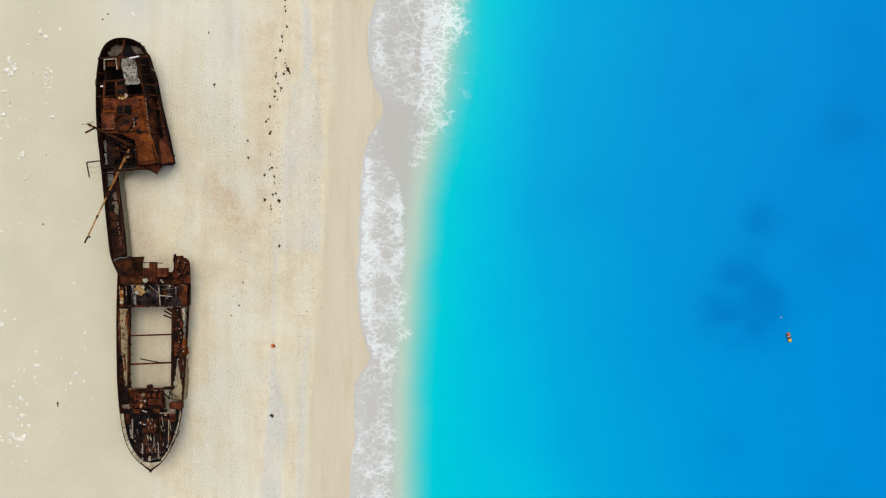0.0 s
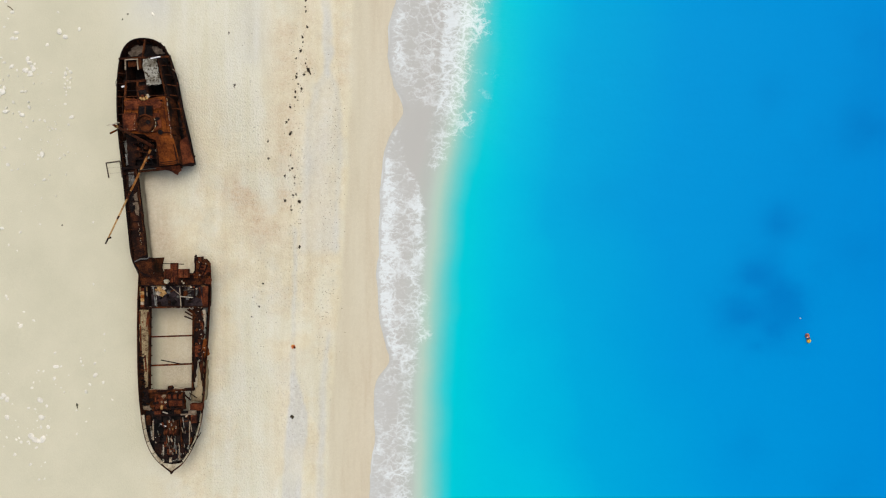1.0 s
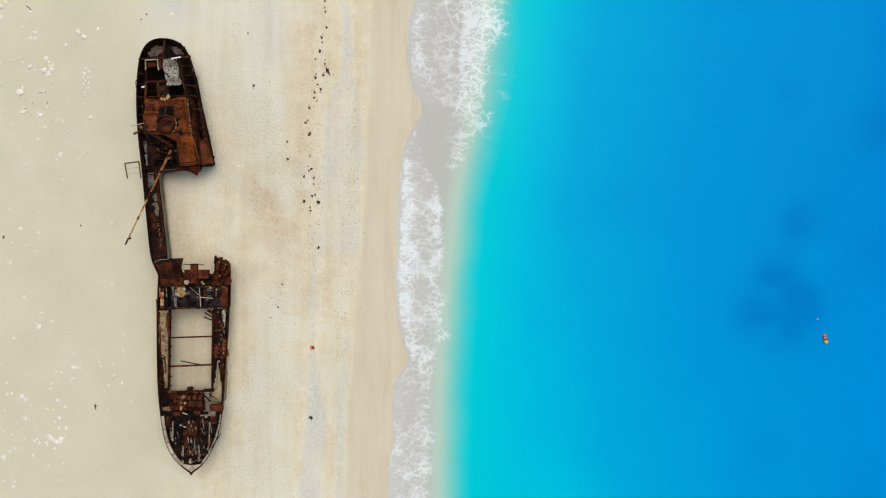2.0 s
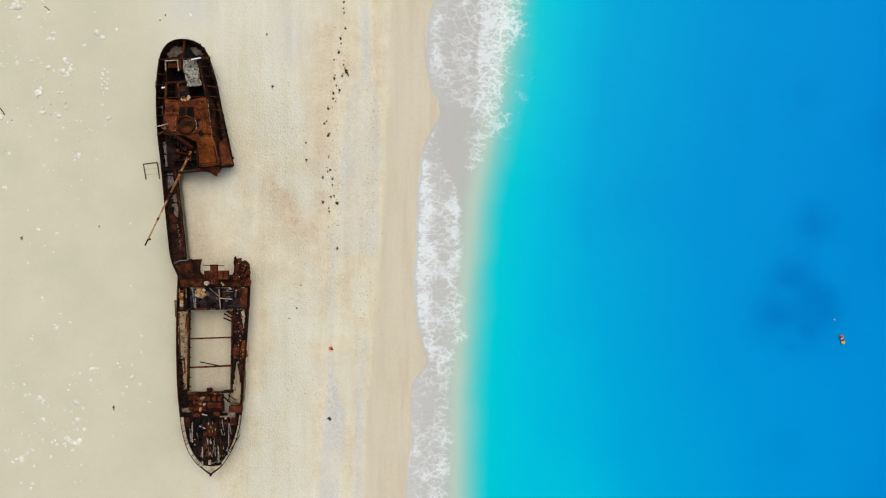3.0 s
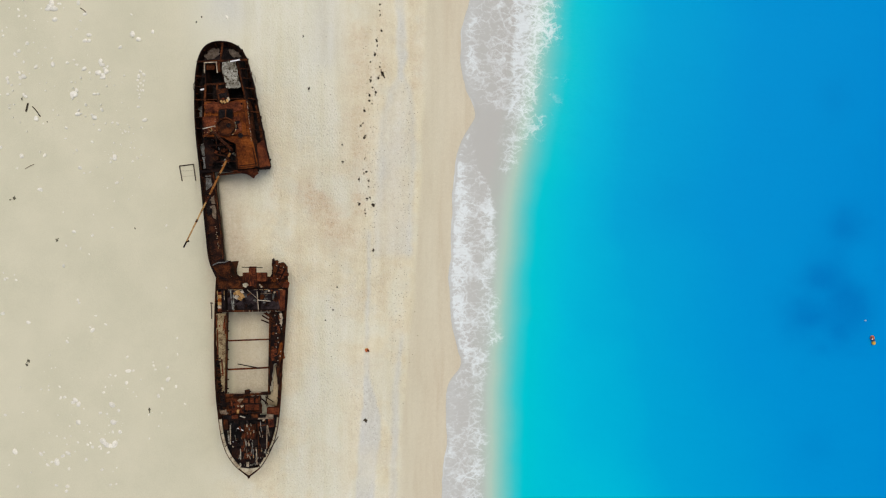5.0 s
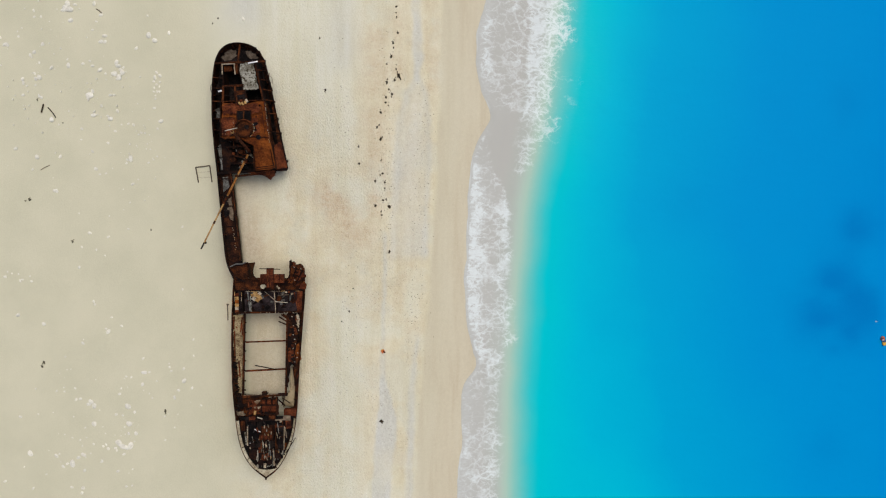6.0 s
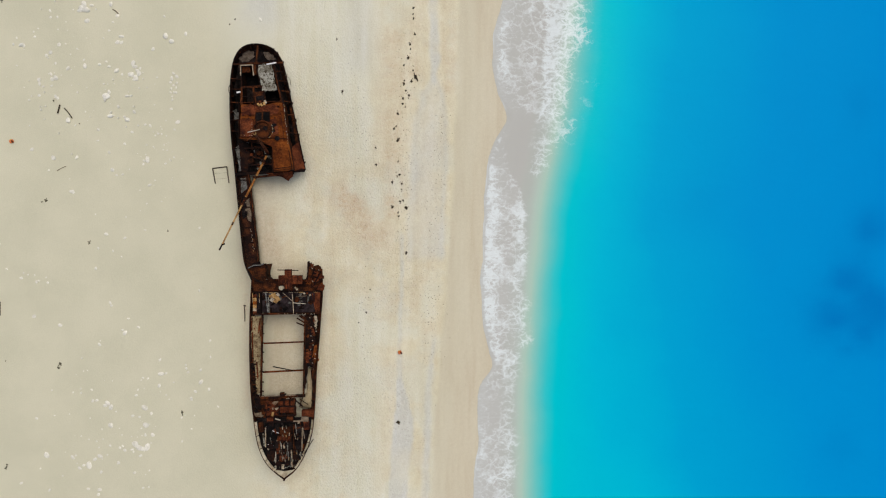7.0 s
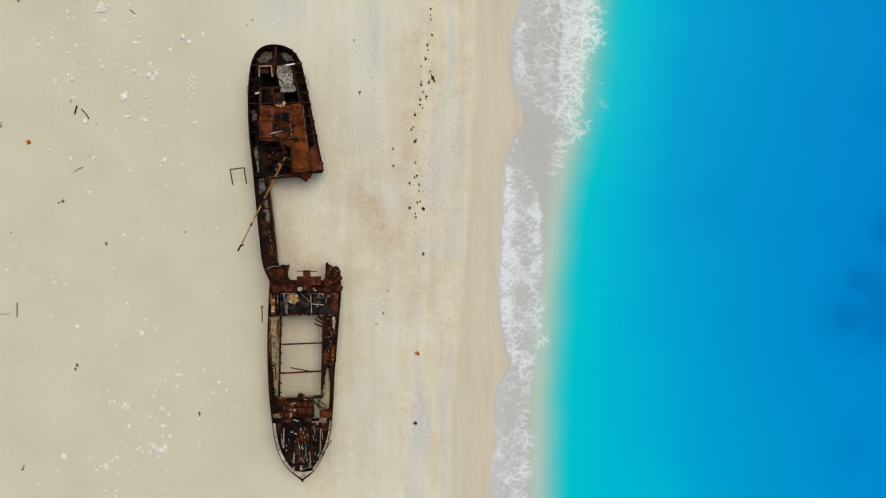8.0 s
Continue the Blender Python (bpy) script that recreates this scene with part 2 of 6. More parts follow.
    ripple = math_node(n, l, "ADD", noisy(n, l, 0.7, 4, 0.55, co), math_node(n, l, "MULTIPLY", foam, 0.5))
    bp = add(n, "ShaderNodeBump", Strength=0.12, Distance=0.2)
    l.new(ripple, bp.inputs["Height"])
    l.new(bp.outputs["Normal"], b.inputs["Normal"])
    clear = n.new("ShaderNodeBsdfTransparent")
    clear.inputs["Color"].default_value = (0.97, 0.985, 0.985, 1)
    mix = n.new("ShaderNodeMixShader")
    l.new(math_node(n, l, "MAXIMUM", attr("body"), foam), mix.inputs[0])
    l.new(clear.outputs[0], mix.inputs[1])
    l.new(b.outputs[0], mix.inputs[2])
    l.new(mix.outputs[0], n["Material Output"].inputs["Surface"])
    return m


SAND, WATER = sand_material(), water_material()

# ---- building helpers ----
from mathutils.geometry import tessellate_polygon


def part(name, bm, material, parent=None, label="", smooth=False):
    """Links a bmesh as one mesh object, under a thing or a part."""
    me = bpy.data.meshes.new(name)
    bmesh.ops.recalc_face_normals(bm, faces=bm.faces)
    if smooth:
        for f in bm.faces:
            f.smooth = True
    bm.to_mesh(me)
    bm.free()
    me.materials.append(material)
    ob = new(name, me)
    if parent is not None:
        ob.parent = parent
        ob.matrix_parent_inverse = parent.matrix_world.inverted()
    if label:
        tagged(ob, label)
    return ob


def smoothstep(a, b, v):
    t = np.clip((v - a) / (b - a), 0, 1)
    return t * t * (3 - 2 * t)


def bar(bm, a, b, r, sides=6, r2=None):
    """A round bar from a to b."""
    a, b = Vector(a), Vector(b)
    d = b - a
    turn = d.to_track_quat("Z", "Y").to_matrix().to_4x4()
    bmesh.ops.create_cone(bm, cap_ends=True, segments=sides, radius1=r, radius2=r if r2 is None else r2, depth=d.length,
                          matrix=Matrix.Translation((a + b) / 2) @ turn)


def block(bm, c, size, turn=0.0, tilt=(0.0, 0.0), soft=0.02):
    """A block with slightly rounded edges, its middle at c."""
    made = bmesh.ops.create_cube(bm, size=1.0, matrix=pose(*c, tilt[0], tilt[1], turn) @ Matrix.Diagonal((*size, 1)))
    if soft:
        edges = list({e for v in made["verts"] for e in v.link_edges})
        bmesh.ops.bevel(bm, geom=edges, offset=min(soft, min(size) * 0.3), segments=1, affect="EDGES")


def beam(bm, a, b, wide, high):
    """A rectangular girder from a to b."""
    a, b = Vector(a), Vector(b)
    d = b - a
    turn = d.to_track_quat("X", "Z").to_matrix().to_4x4()
    bmesh.ops.create_cube(bm, size=1.0, matrix=Matrix.Translation((a + b) / 2) @ turn @ Matrix.Diagonal((d.length, wide, high, 1)))


def torn(pts, step, ragged, seed):
    """A closed outline cut into short pieces with a ragged edge."""
    rng = random.Random(seed)
    out = []
    for a, b in zip(pts, pts[1:] + pts[:1]):
        a, b = Vector(a), Vector(b)
        n = max(1, round((b - a).length / step))
        for k in range(n):
            p = a.lerp(b, k / n)
            s = ragged if k else ragged * 0.3
            out.append(Vector((p.x + rng.uniform(-s, s), p.y + rng.uniform(-s, s), p.z + rng.uniform(-s, s) * 0.4)))
    return out


def plate(bm, pts, thick=0.05, step=0.5, ragged=0.0, seed=1):
    """A steel plate with the given corners, top side at their height."""
    edge = torn(pts, step, ragged, seed) if ragged else [Vector(p) for p in pts]
    top = [bm.verts.new(p) for p in edge]
    low = [bm.verts.new(p - Vector((0, 0, thick))) for p in edge]
    for a, b, c in tessellate_polygon([[Vector((p.x, p.y, 0)) for p in edge]]):
        bm.faces.new((top[a], top[b], top[c]))
        bm.faces.new((low[c], low[b], low[a]))
    for i in range(len(top)):
        j = (i + 1) % len(top)
        bm.faces.new((top[i], low[i], low[j], top[j]))


def curve_points(pts, step):
    """A smooth line through the points."""
    p = [Vector(q) for q in pts]
    p = [p[0] * 2 - p[1]] + p + [p[-1] * 2 - p[-2]]
    out = []
    for a, b, c, d in zip(p, p[1:], p[2:], p[3:]):
        n = max(1, round((c - b).length / step))
        for k in range(n):
            t = k / n
            out.append(0.5 * (2 * b + (c - a) * t + (2 * a - 5 * b + 4 * c - d) * t * t + (3 * b - a - 3 * c + d) * t ** 3))
    out.append(p[-2])
    return out


def lean(out):
    """How far the foot of the listing hull lies from its gunwale, for plating that faces out."""
    if out.x > 0:
        return Vector((-1.25 * out.x, -0.55 * out.y, 0))
    return Vector((0.35 * out.x, -0.55 * out.y, 0))


def shell(bm, pts, facing, thick=0.07, low=-0.5, dent=0.06, step=0.45, levels=6, seed=0.0, ragged=0.0):
    """Hull side below a gunwale line: a dented sheet that leans with the list. facing: 1 or -1, for the outer side."""
    line = curve_points(pts, step)
    rows = []
    for i, p in enumerate(line):
        q = line[min(i + 1, len(line) - 1)] - line[max(i - 1, 0)]
        side = Vector((q.y, -q.x, 0)).normalized()
        rows.append((p, side))
    grids = []
    for s in (0.5, -0.5):
        grid = []
        for p, side in rows:
            col = []
            for k in range(levels + 1):
                f = k / levels
                z = p.z + (low - p.z) * f
                w = noise.noise((p.x * 0.9 + seed, p.y * 0.9, z * 0.9)) * dent * min(1, f * 4)
                if k == 0 and ragged:
                    z += noise.noise((p.x * 2.3, p.y * 2.3, seed)) * ragged
                v = p + side * (w + thick * s) + lean(side * facing) * f ** 0.8
                col.append(bm.verts.new((v.x, v.y, z)))
            grid.append(col)
        grids.append(grid)
    a, b = grids
    for i in range(len(rows) - 1):
        for k in range(levels):
            bm.faces.new((a[i][k], a[i + 1][k], a[i + 1][k + 1], a[i][k + 1]))
            bm.faces.new((b[i][k], b[i][k + 1], b[i + 1][k + 1], b[i + 1][k]))
        bm.faces.new((a[i][0], b[i][0], b[i + 1][0], a[i + 1][0]))
        bm.faces.new((a[i][-1], a[i + 1][-1], b[i + 1][-1], b[i][-1]))
    for i in (0, len(rows) - 1):
        for k in range(levels):
            bm.faces.new((a[i][k], a[i][k + 1], b[i][k + 1], b[i][k]))


def rail(bm, pts, r, step=0.5, sides=6):
    line = curve_points(pts, step)
    rings = []
    for i, p in enumerate(line):
        d = (line[min(i + 1, len(line) - 1)] - line[max(i - 1, 0)]).normalized()
        side = d.cross(Vector((0, 0, 1)))
        side = side.normalized() if side.length > 1e-4 else Vector((1, 0, 0))
        up = side.cross(d)
        rings.append([bm.verts.new(p + (side * math.cos(a) + up * math.sin(a)) * r) for a in (math.tau * k / sides for k in range(sides))])
    for a, b in zip(rings, rings[1:]):
        for k in range(sides):
            bm.faces.new((a[k], a[(k + 1) % sides], b[(k + 1) % sides], b[k]))
    bm.faces.new(rings[0][::-1])
    bm.faces.new(rings[-1])


def sheet(name, xs, ys, height, material, fields):
    """A grid of ground or water with named values at its points. xs, ys: 2D arrays."""
    ny, nx = xs.shape
    z = height(xs, ys)
    me = bpy.data.meshes.new(name)
    k = np.arange(ny * nx).reshape(ny, nx)
    faces = np.stack([k[:-1, :-1], k[:-1, 1:], k[1:, 1:], k[1:, :-1]], -1).reshape(-1, 4)
    me.from_pydata(np.stack([xs, ys, z], -1).reshape(-1, 3).tolist(), [], faces.tolist())
    for key, values in fields.items():
        me.attributes.new(key, "FLOAT", "POINT").data.foreach_set("value", np.asarray(values, np.float32).ravel())
    me.polygons.foreach_set("use_smooth", np.ones(len(faces), bool))
    me.materials.append(material)
    return new(name, me)


def waves_noise(x, y, scale, seed, octaves=4):
    """Smooth noise from -1 to 1 on arrays, by a lattice of random values."""
    rng = np.random.RandomState(seed)
    out, amp = np.zeros_like(x, float), 1.0
    for o in range(octaves):
        table = rng.uniform(-1, 1, (256, 256))
        u, v = x / scale * 2 ** o + 91.7, y / scale * 2 ** o + 57.3
        i, j = np.floor(u).astype(int), np.floor(v).astype(int)
        f, g = u - i, v - j
        f, g = f * f * (3 - 2 * f), g * g * (3 - 2 * g)
        a, b = table[i % 256, j % 256], table[(i + 1) % 256, j % 256]
        c, d = table[i % 256, (j + 1) % 256], table[(i + 1) % 256, (j + 1) % 256]
        out += amp * ((a * (1 - f) + b * f) * (1 - g) + (c * (1 - f) + d * f) * g)
        amp *= 0.5
    return out / 1.7


# ---- the shore: lines along the beach, as x over y ----
SEA = -2.2
FRONT_Y = [-36, -30, -25, -21, -17.8, -15.8, -14.0, -12.0, -8.5, -3.3, 2, 7, 11, 13.6, 16.3, 18.4, 22, 25.5, 27.6, 30, 36]
FRONT_X = [-11.4, -10.7, -10.3, -10.0, -10.2, -9.4, -8.0, -8.6, -9.5, -9.8, -9.5, -9.2, -8.7, -7.8, -6.5, -7.6, -8.4, -8.3, -7.7, -7.2, -7.2]
TINT_Y = [-36, -30, -17, -4, 6, 16, 29, 36]
TINT_X = [-4.4, -4.1, -4.0, -3.0, -1.9, 0.1, 2.0, 2.4]


def eased(y, ys, xs):
    """A smooth line through the points, level beyond them."""
    y = np.clip(np.asarray(y, float), ys[0], ys[-1])
    return sum(np.interp(y + d, ys, xs) for d in (-0.8, -0.4, 0, 0.4, 0.8)) / 5


def front(y):
    return eased(y, FRONT_Y, FRONT_X) + 0.38 * waves_noise(np.zeros_like(y) + 3.0, y, 4.5, 5, 5)


def land(x, y):
    """Height of the sand and the seabed."""
    edge = eased(y, TINT_Y, TINT_X)
    d = x - edge * 0.6
    z = np.interp(d, [-2600, -60, -19, -16.5, -10, -5.0, -1.0, 4, 14, 40, 2600], [0.0, 0.0, -0.02, -0.35, -1.0, -2.0, -2.6, -4.2, -7.0, -12, -60])
    # sand banked against the inner side of the strip that joins the two halves
    strip = -36.15 + 0.105 * (8.6 - y)
    bank = 0.9 * smoothstep(-0.5, -0.2, x - strip) * (1 - np.clip((x - strip - 0.4) / 1.6, 0, 1)) ** 2
    return z + bank * smoothstep(-3.2, -1.8, y) * smoothstep(8.6, 7.0, y)


def spaced(lo, hi, step, reach):
    """Even steps between lo and hi, then ever longer ones out to the horizon."""
    out, s = [], step
    v = lo
    while v > -reach:
        s *= 1.6
        v -= s
        out.append(v)
    out = out[::-1] + list(np.arange(lo, hi, step))
    s, v = step, out[-1]
    while v < reach:
        s *= 1.6
        v += s
        out.append(v)
    return np.array(out)


def near_segment(x, y, x0, y0, x1, y1, wide):
    t = np.clip(((x - x0) * (x1 - x0) + (y - y0) * (y1 - y0)) / ((x1 - x0) ** 2 + (y1 - y0) ** 2), 0, 1)
    return np.exp(-(np.hypot(x - x0 - t * (x1 - x0), y - y0 - t * (y1 - y0)) / wide) ** 2)


def make_ground():
    xs, ys = np.meshgrid(spaced(-72, 2, 0.22, 2600), spaced(-36, 36, 0.24, 2600))
    wob = waves_noise(xs, ys, 5.0, 1)
    wob2 = waves_noise(xs, ys, 1.6, 2)
    inner = smoothstep(-38, -30, xs) * smoothstep(-13.5, -16.5, xs)
    # trodden sand on the seaward side of the wreck
    trodden = near_segment(xs, ys, -28.5, 18, -26.5, -24, 4.2) + 0.6 * near_segment(xs, ys, -24, 12, -20, -4, 4.0)
    rough = np.clip(inner * (0.22 + 0.85 * trodden) * (0.85 + 0.6 * wob) + 0.10 + 0.25 * near_segment(xs, ys, -38, 20, -38, -22, 1.6), 0.05, 1)
    rough *= 1 - 0.7 * near_segment(xs, ys, -32.5, 4.0, -28.5, 2.5, 3.0)
    scarp = eased(ys, [-36, -29, -18.5, -13, -7, 0, 9.5, 19.5, 36], [-15.8, -15.5, -15.0, -14.4, -13.9, -13.4, -12.9, -12.5, -12.2])
    wet = 0.66 * smoothstep(-0.3, 0.25, xs - scarp + 0.35 * wob) + 0.34 * smoothstep(0.4, 4.5, xs - scarp + 0.8 * wob)
    tan = 1.0 * near_segment(xs, ys, -24.6, 5.4, -22.4, 1.8, 2.4) + 0.35 * near_segment(xs, ys, -26.5, 6.2, -20.5, 6.0, 1.4) + 0.45 * near_segment(xs, ys, -19.6, 28, -20.0, 3, 1.7)
    tan += 0.25 * near_segment(xs, ys, -20.5, -6, -21.0, -28, 1.2) + 0.22 * near_segment(xs, ys, -15.6, 16, -16.5, -12, 1.6)
    tan += 0.5 * near_segment(xs, ys, -13.6, 30, -13.4, 19, 0.9) + 0.4 * near_segment(xs, ys, -17.4, 30, -17.6, 21, 1.0) + 0.3 * near_segment(xs, ys, -22, 24, -21.5, 12, 2.0)
    tan = np.clip(tan * (0.72 + 0.7 * wob2 + 0.5 * wob), 0, 0.9)

    # grey shingle left in ribbons by old tides: x of the left and right edge over y
    def ribbon(ys_, left, right, soft):
        shift = 0.22 * wob2 + 0.12 * wob
        a, b = np.interp(ys, ys_, left) + shift, np.interp(ys, ys_, right) + shift
        inside = smoothstep(ys_[0] - 0.8, ys_[0] + 0.8, ys) * smoothstep(ys_[-1] + 0.8, ys_[-1] - 0.8, ys)
        return smoothstep(a - soft, a + soft, xs) * smoothstep(b + soft, b - soft, xs) * inside

    grey = 0.85 * ribbon([19.8, 20.8, 22.8, 26, 36], [-15.6, -15.7, -15.8, -15.9, -15.9], [-15.0, -15.1, -14.6, -14.8, -14.9], 0.25)
    cone_y, cone_l, cone_r = [-1, 1.5, 9.5, 14.8, 18.4, 20.6], [-18.6, -18.4, -18.1, -17.8, -16.9, -15.4], [-14.3, -14.2, -13.8, -13.7, -14.2, -15.0]
    grey += 0.38 * ribbon(cone_y, cone_l, cone_r, 0.35)
    grey += 0.22 * ribbon(cone_y, cone_l, [v + 0.8 for v in cone_l], 0.5) + 0.28 * ribbon(cone_y, [v - 0.5 for v in cone_r], cone_r, 0.3)
    grey += 0.6 * ribbon([-17.5, -13.2, -7.8, -0.5, 2], [-19.8, -19.7, -19.5, -19.4, -19.3], [-18.8, -19.1, -19.1, -18.9, -18.8], 0.18)
    grey += 0.9 * ribbon([-36, -29.3, -25.2, -21.2, -17.2, -15.5], [-21.0, -20.7, -20.4, -20.2, -19.8, -19.7], [-18.8, -18.6, -18.1, -17.7, -18.6, -19.1], 0.22)
    grey += 0.7 * ribbon([-36, -29, -21, -17, -13.8, -10.5], [-16.8, -16.7, -16.5, -16.4, -16.0, -15.5], [-15.9, -15.9, -15.7, -15.6, -15.5, -15.2], 0.25)
    grey += 0.75 * near_segment(xs, ys, -35.4, 33, -35.4, 27.6, 2.4) + 0.6 * near_segment(xs, ys, -24.1, 30, -24.1, 22.2, 1.6)
    grey = np.clip(grey * (0.9 + 0.5 * wob + 0.25 * wob2), 0, 0.9)
    # rust washed out of the wreck, plus painted shade along the hull's foot
    rust = 0.42 * near_segment(xs, ys, -38.5, 20, -37.6, 4, 0.9) + 0.42 * near_segment(xs, ys, -37.3, 2, -36.8, -18, 0.8) + 0.5 * near_segment(xs, ys, -36, 7, -34.6, 0, 1.0)
    rust += 0.35 * near_segment(xs, ys, -34.5, 7.6, -31.2, 8.0, 0.8) + 0.3 * near_segment(xs, ys, -31.0, 17, -29.6, 9, 0.8) + 0.3 * near_segment(xs, ys, -27.6, -2, -28.6, -20, 0.8)
    # extra tan in the hold and the gap darkens them as shade would
    hold = smoothstep(-35.0, -34.2, xs) * smoothstep(-29.6, -30.6, xs) * smoothstep(-19.0, -18.0, ys) * smoothstep(-6.8, -7.6, ys)
    rust += 0.15 * hold + 0.30 * near_segment(xs, ys, -34.6, 6, -33.6, 0, 1.8) + 0.3 * near_segment(xs, ys, -33, 7.0, -30.5, 7.2, 1.2)
    tan = np.clip(tan + rust * (0.9 + 0.6 * wob2), 0, 0.9)
    # darker sand inside the hull: shade from its walls, put into the colour
    hull_shade = np.clip((0.62 * hold + 0.7 * near_segment(xs, ys, -35.2, 7, -34.2, -1, 1.5) + 0.45 * near_segment(xs, ys, -34, 7.4, -32, 7.6, 1.1) + 0.5 * near_segment(xs, ys, -33, -2.2, -30, -2.4, 0.9)) * (0.9 + 0.5 * wob), 0, 0.85)
    pebble = np.clip(inner * (0.35 + 0.8 * wob) + 0.9 * near_segment(xs, ys, -14.2, 22, -16.2, -14, 0.7) + 0.35 * near_segment(xs, ys, -19, 30, -20, -30, 1.6), 0, 1)
    lumps = 0.035 * rough * waves_noise(xs, ys, 0.9, 3, 3) + 0.06 * waves_noise(xs, ys, 9.0, 4, 2) * smoothstep(-12, -16, xs)
    close = (np.abs(xs) < 90) & (np.abs(ys) < 50)

    def height(x, y):
        return land(x, y) + np.where(close, lumps, 0)

    ob = sheet("ground", xs, ys, height, SAND, {"tan": tan, "hull_shade": hull_shade, "grey": grey, "wet": wet, "rough": rough, "pebble": pebble, "pale": np.clip(0.75 * smoothstep(0.05, 0.55, waves_noise(xs, ys, 4.2, 41, 5)) * inner + 0.75 * smoothstep(6, 24, ys + 4 * wob) * smoothstep(-42, -36, xs) * smoothstep(-20, -24, xs + wob) + (near_segment(xs, ys, -24.0, -9, -23.5, -30, 2.6) + 0.6 * near_segment(xs, ys, -26.5, 24, -24, 12, 2.4)) * (0.6 + 0.7 * wob), 0, 0.8), "inner": smoothstep(-39, -31, xs + wob) * smoothstep(0.6, -0.6, xs - scarp + 0.35 * wob)})
    tagged(ob, "pale cream beach of sand and fine pebbles sloping under the sea", "beach", kind="structure")


def make_water():
    along = spaced(-36, 36, 0.25, 2600)
    out = np.concatenate([np.arange(0, 0.6, 0.06), np.arange(0.6, 16, 0.2), np.arange(16, 75, 1.0), 75 + np.cumsum(1.0 * 1.5 ** np.arange(17))])
    u, ys = np.meshgrid(out, along)
    near = front(along)[:, None]
    xs = near + u
    d = xs - eased(ys, TINT_Y, TINT_X)
    wob = waves_noise(xs, ys, 9.0, 11)
    small = waves_noise(xs, ys, 2.4, 12)
    cloud = waves_noise(xs, ys, 6.0, 31, 3)
    d2 = d + 0.2 * small + 1.0 * cloud * smoothstep(0.5, 5, d) + 1.6 * wob * smoothstep(2, 12, d) - 0.30 * np.clip(-ys - 5, -8, 40) * smoothstep(3, 18, d) + 3.0 * waves_noise(xs, ys, 22.0, 13, 3) * smoothstep(8, 25, d)
    depth = np.interp(d2, [-3.6, -2.0, -0.4, 1.3, 3.2, 5.0, 8.0, 15.5, 34, 60], [0.0, 0.012, 0.042, 0.075, 0.11, 0.14, 0.20, 0.38, 0.68, 0.97])
    body = np.clip(smoothstep(-2.6, 1.6, d + 0.2 * small) * 0.3 + 0.9 * smoothstep(-0.14, 0.05, u), 0, 1)
    reef = np.zeros_like(xs)
    for x, y, r, s in ((39.04, 2.81, 2.4, 0.5), (36.81, -4.04, 2.6, 0.6), (34.96, -7.82, 3.4, 0.75), (39.44, -8.03, 3.0, 0.65),
                       (37.25, 18.52, 2.3, 0.35), (49.30, 14.79, 3.6, 0.4), (49.57, 26.73, 3.0, 0.35), (49.74, 0.07, 4.5, 0.3),
                       (18.10, 6.90, 3.0, 0.12), (35.38, -23.98, 3.0, 0.18), (47.15, -29.53, 4.0, 0.2), (52.37, 20.60, 4.0, 0.3), (38.2, -6.2, 6.0, 0.28), (50.0, 8.0, 9.0, 0.2)):
        reef += s * np.exp(-(((xs - x) ** 2 + (ys - y) ** 2) / (r * r)) * (1 + 0.5 * small))
    reef = np.clip(reef * (0.8 + 0.8 * waves_noise(xs, ys, 5.0, 18)), 0, 0.85)

    drift = waves_noise(xs, ys, 4.0, 23)

    def lobe(y0, y1, soft=3.0):
        bent = ys + 2.2 * drift + 0.5 * (u - 2.0)
        return smoothstep(y0 - soft, y0 + soft, bent) * smoothstep(y1 + soft, y1 - soft, bent)

    streak = 0.9 + 0.35 * small
    ragged = waves_noise(xs, ys, 3.0, 15)
    crest = d + 3.2 + 1.3 * waves_noise(xs, ys, 6.0, 16) + 0.5 * ragged
    v = u + 0.9 * ragged + 0.5 * small
    # the middle run-up: dense behind its edge, then lace, with a brighter torn rim to seaward
    middle = lobe(-12.5, 9.5, 5.0)
    w = v / (0.2 + 0.8 * middle)
    middle = np.sqrt(middle)
    foam = middle * (0.62 * np.exp(-((w - 1.0) / 1.1) ** 2) + 0.46 * smoothstep(6.4, 4.4, w) + 0.28 * np.exp(-((w - 4.9) / 0.8) ** 2)) * smoothstep(0.0, 0.5, u) * streak
    # the lower run-up: a thin grey sheet with a foam belt along its seaward half
    lower = lobe(-40, -16.5, 2.5)
    foam += 0.85 * lower * (0.25 * np.exp(-((v - 0.9) / 0.8) ** 2) + 0.30 * smoothstep(5.8, 3.5, v) + 0.42 * smoothstep(-26, -18.5, -np.abs(ys + 38) - 8 + 2.0 * drift) * np.exp(-((v - 3.2) / 1.6) ** 2) + 0.40 * np.exp(-((v - 4.4) / 1.0) ** 2)) * streak
    foam += lobe(-16.5, -12.5, 1.5) * 0.55 * np.exp(-((v - 2.2) / 1.5) ** 2) * streak
    # the upper breaker: torn white behind its crest, wisps trailing into the blue
    upper = lobe(16.5, 40, 3)
    foam += upper * smoothstep(-0.9, 0.3, crest) * (0.34 * np.exp(-np.maximum(crest, 0) / 1.4) + 0.70 * smoothstep(6.9, 2.8, crest + 1.8 * ragged)) * streak
    foam += upper * (0.36 * np.exp(-((v - 0.7) / 0.7) ** 2) + 0.42 * smoothstep(0.2, 1.5, u)) * smoothstep(0.6, -0.8, crest) * streak
    foam += lobe(10.5, 17, 2) * 0.50 * np.exp(-((crest - 2.3) / 1.3) ** 2) * streak
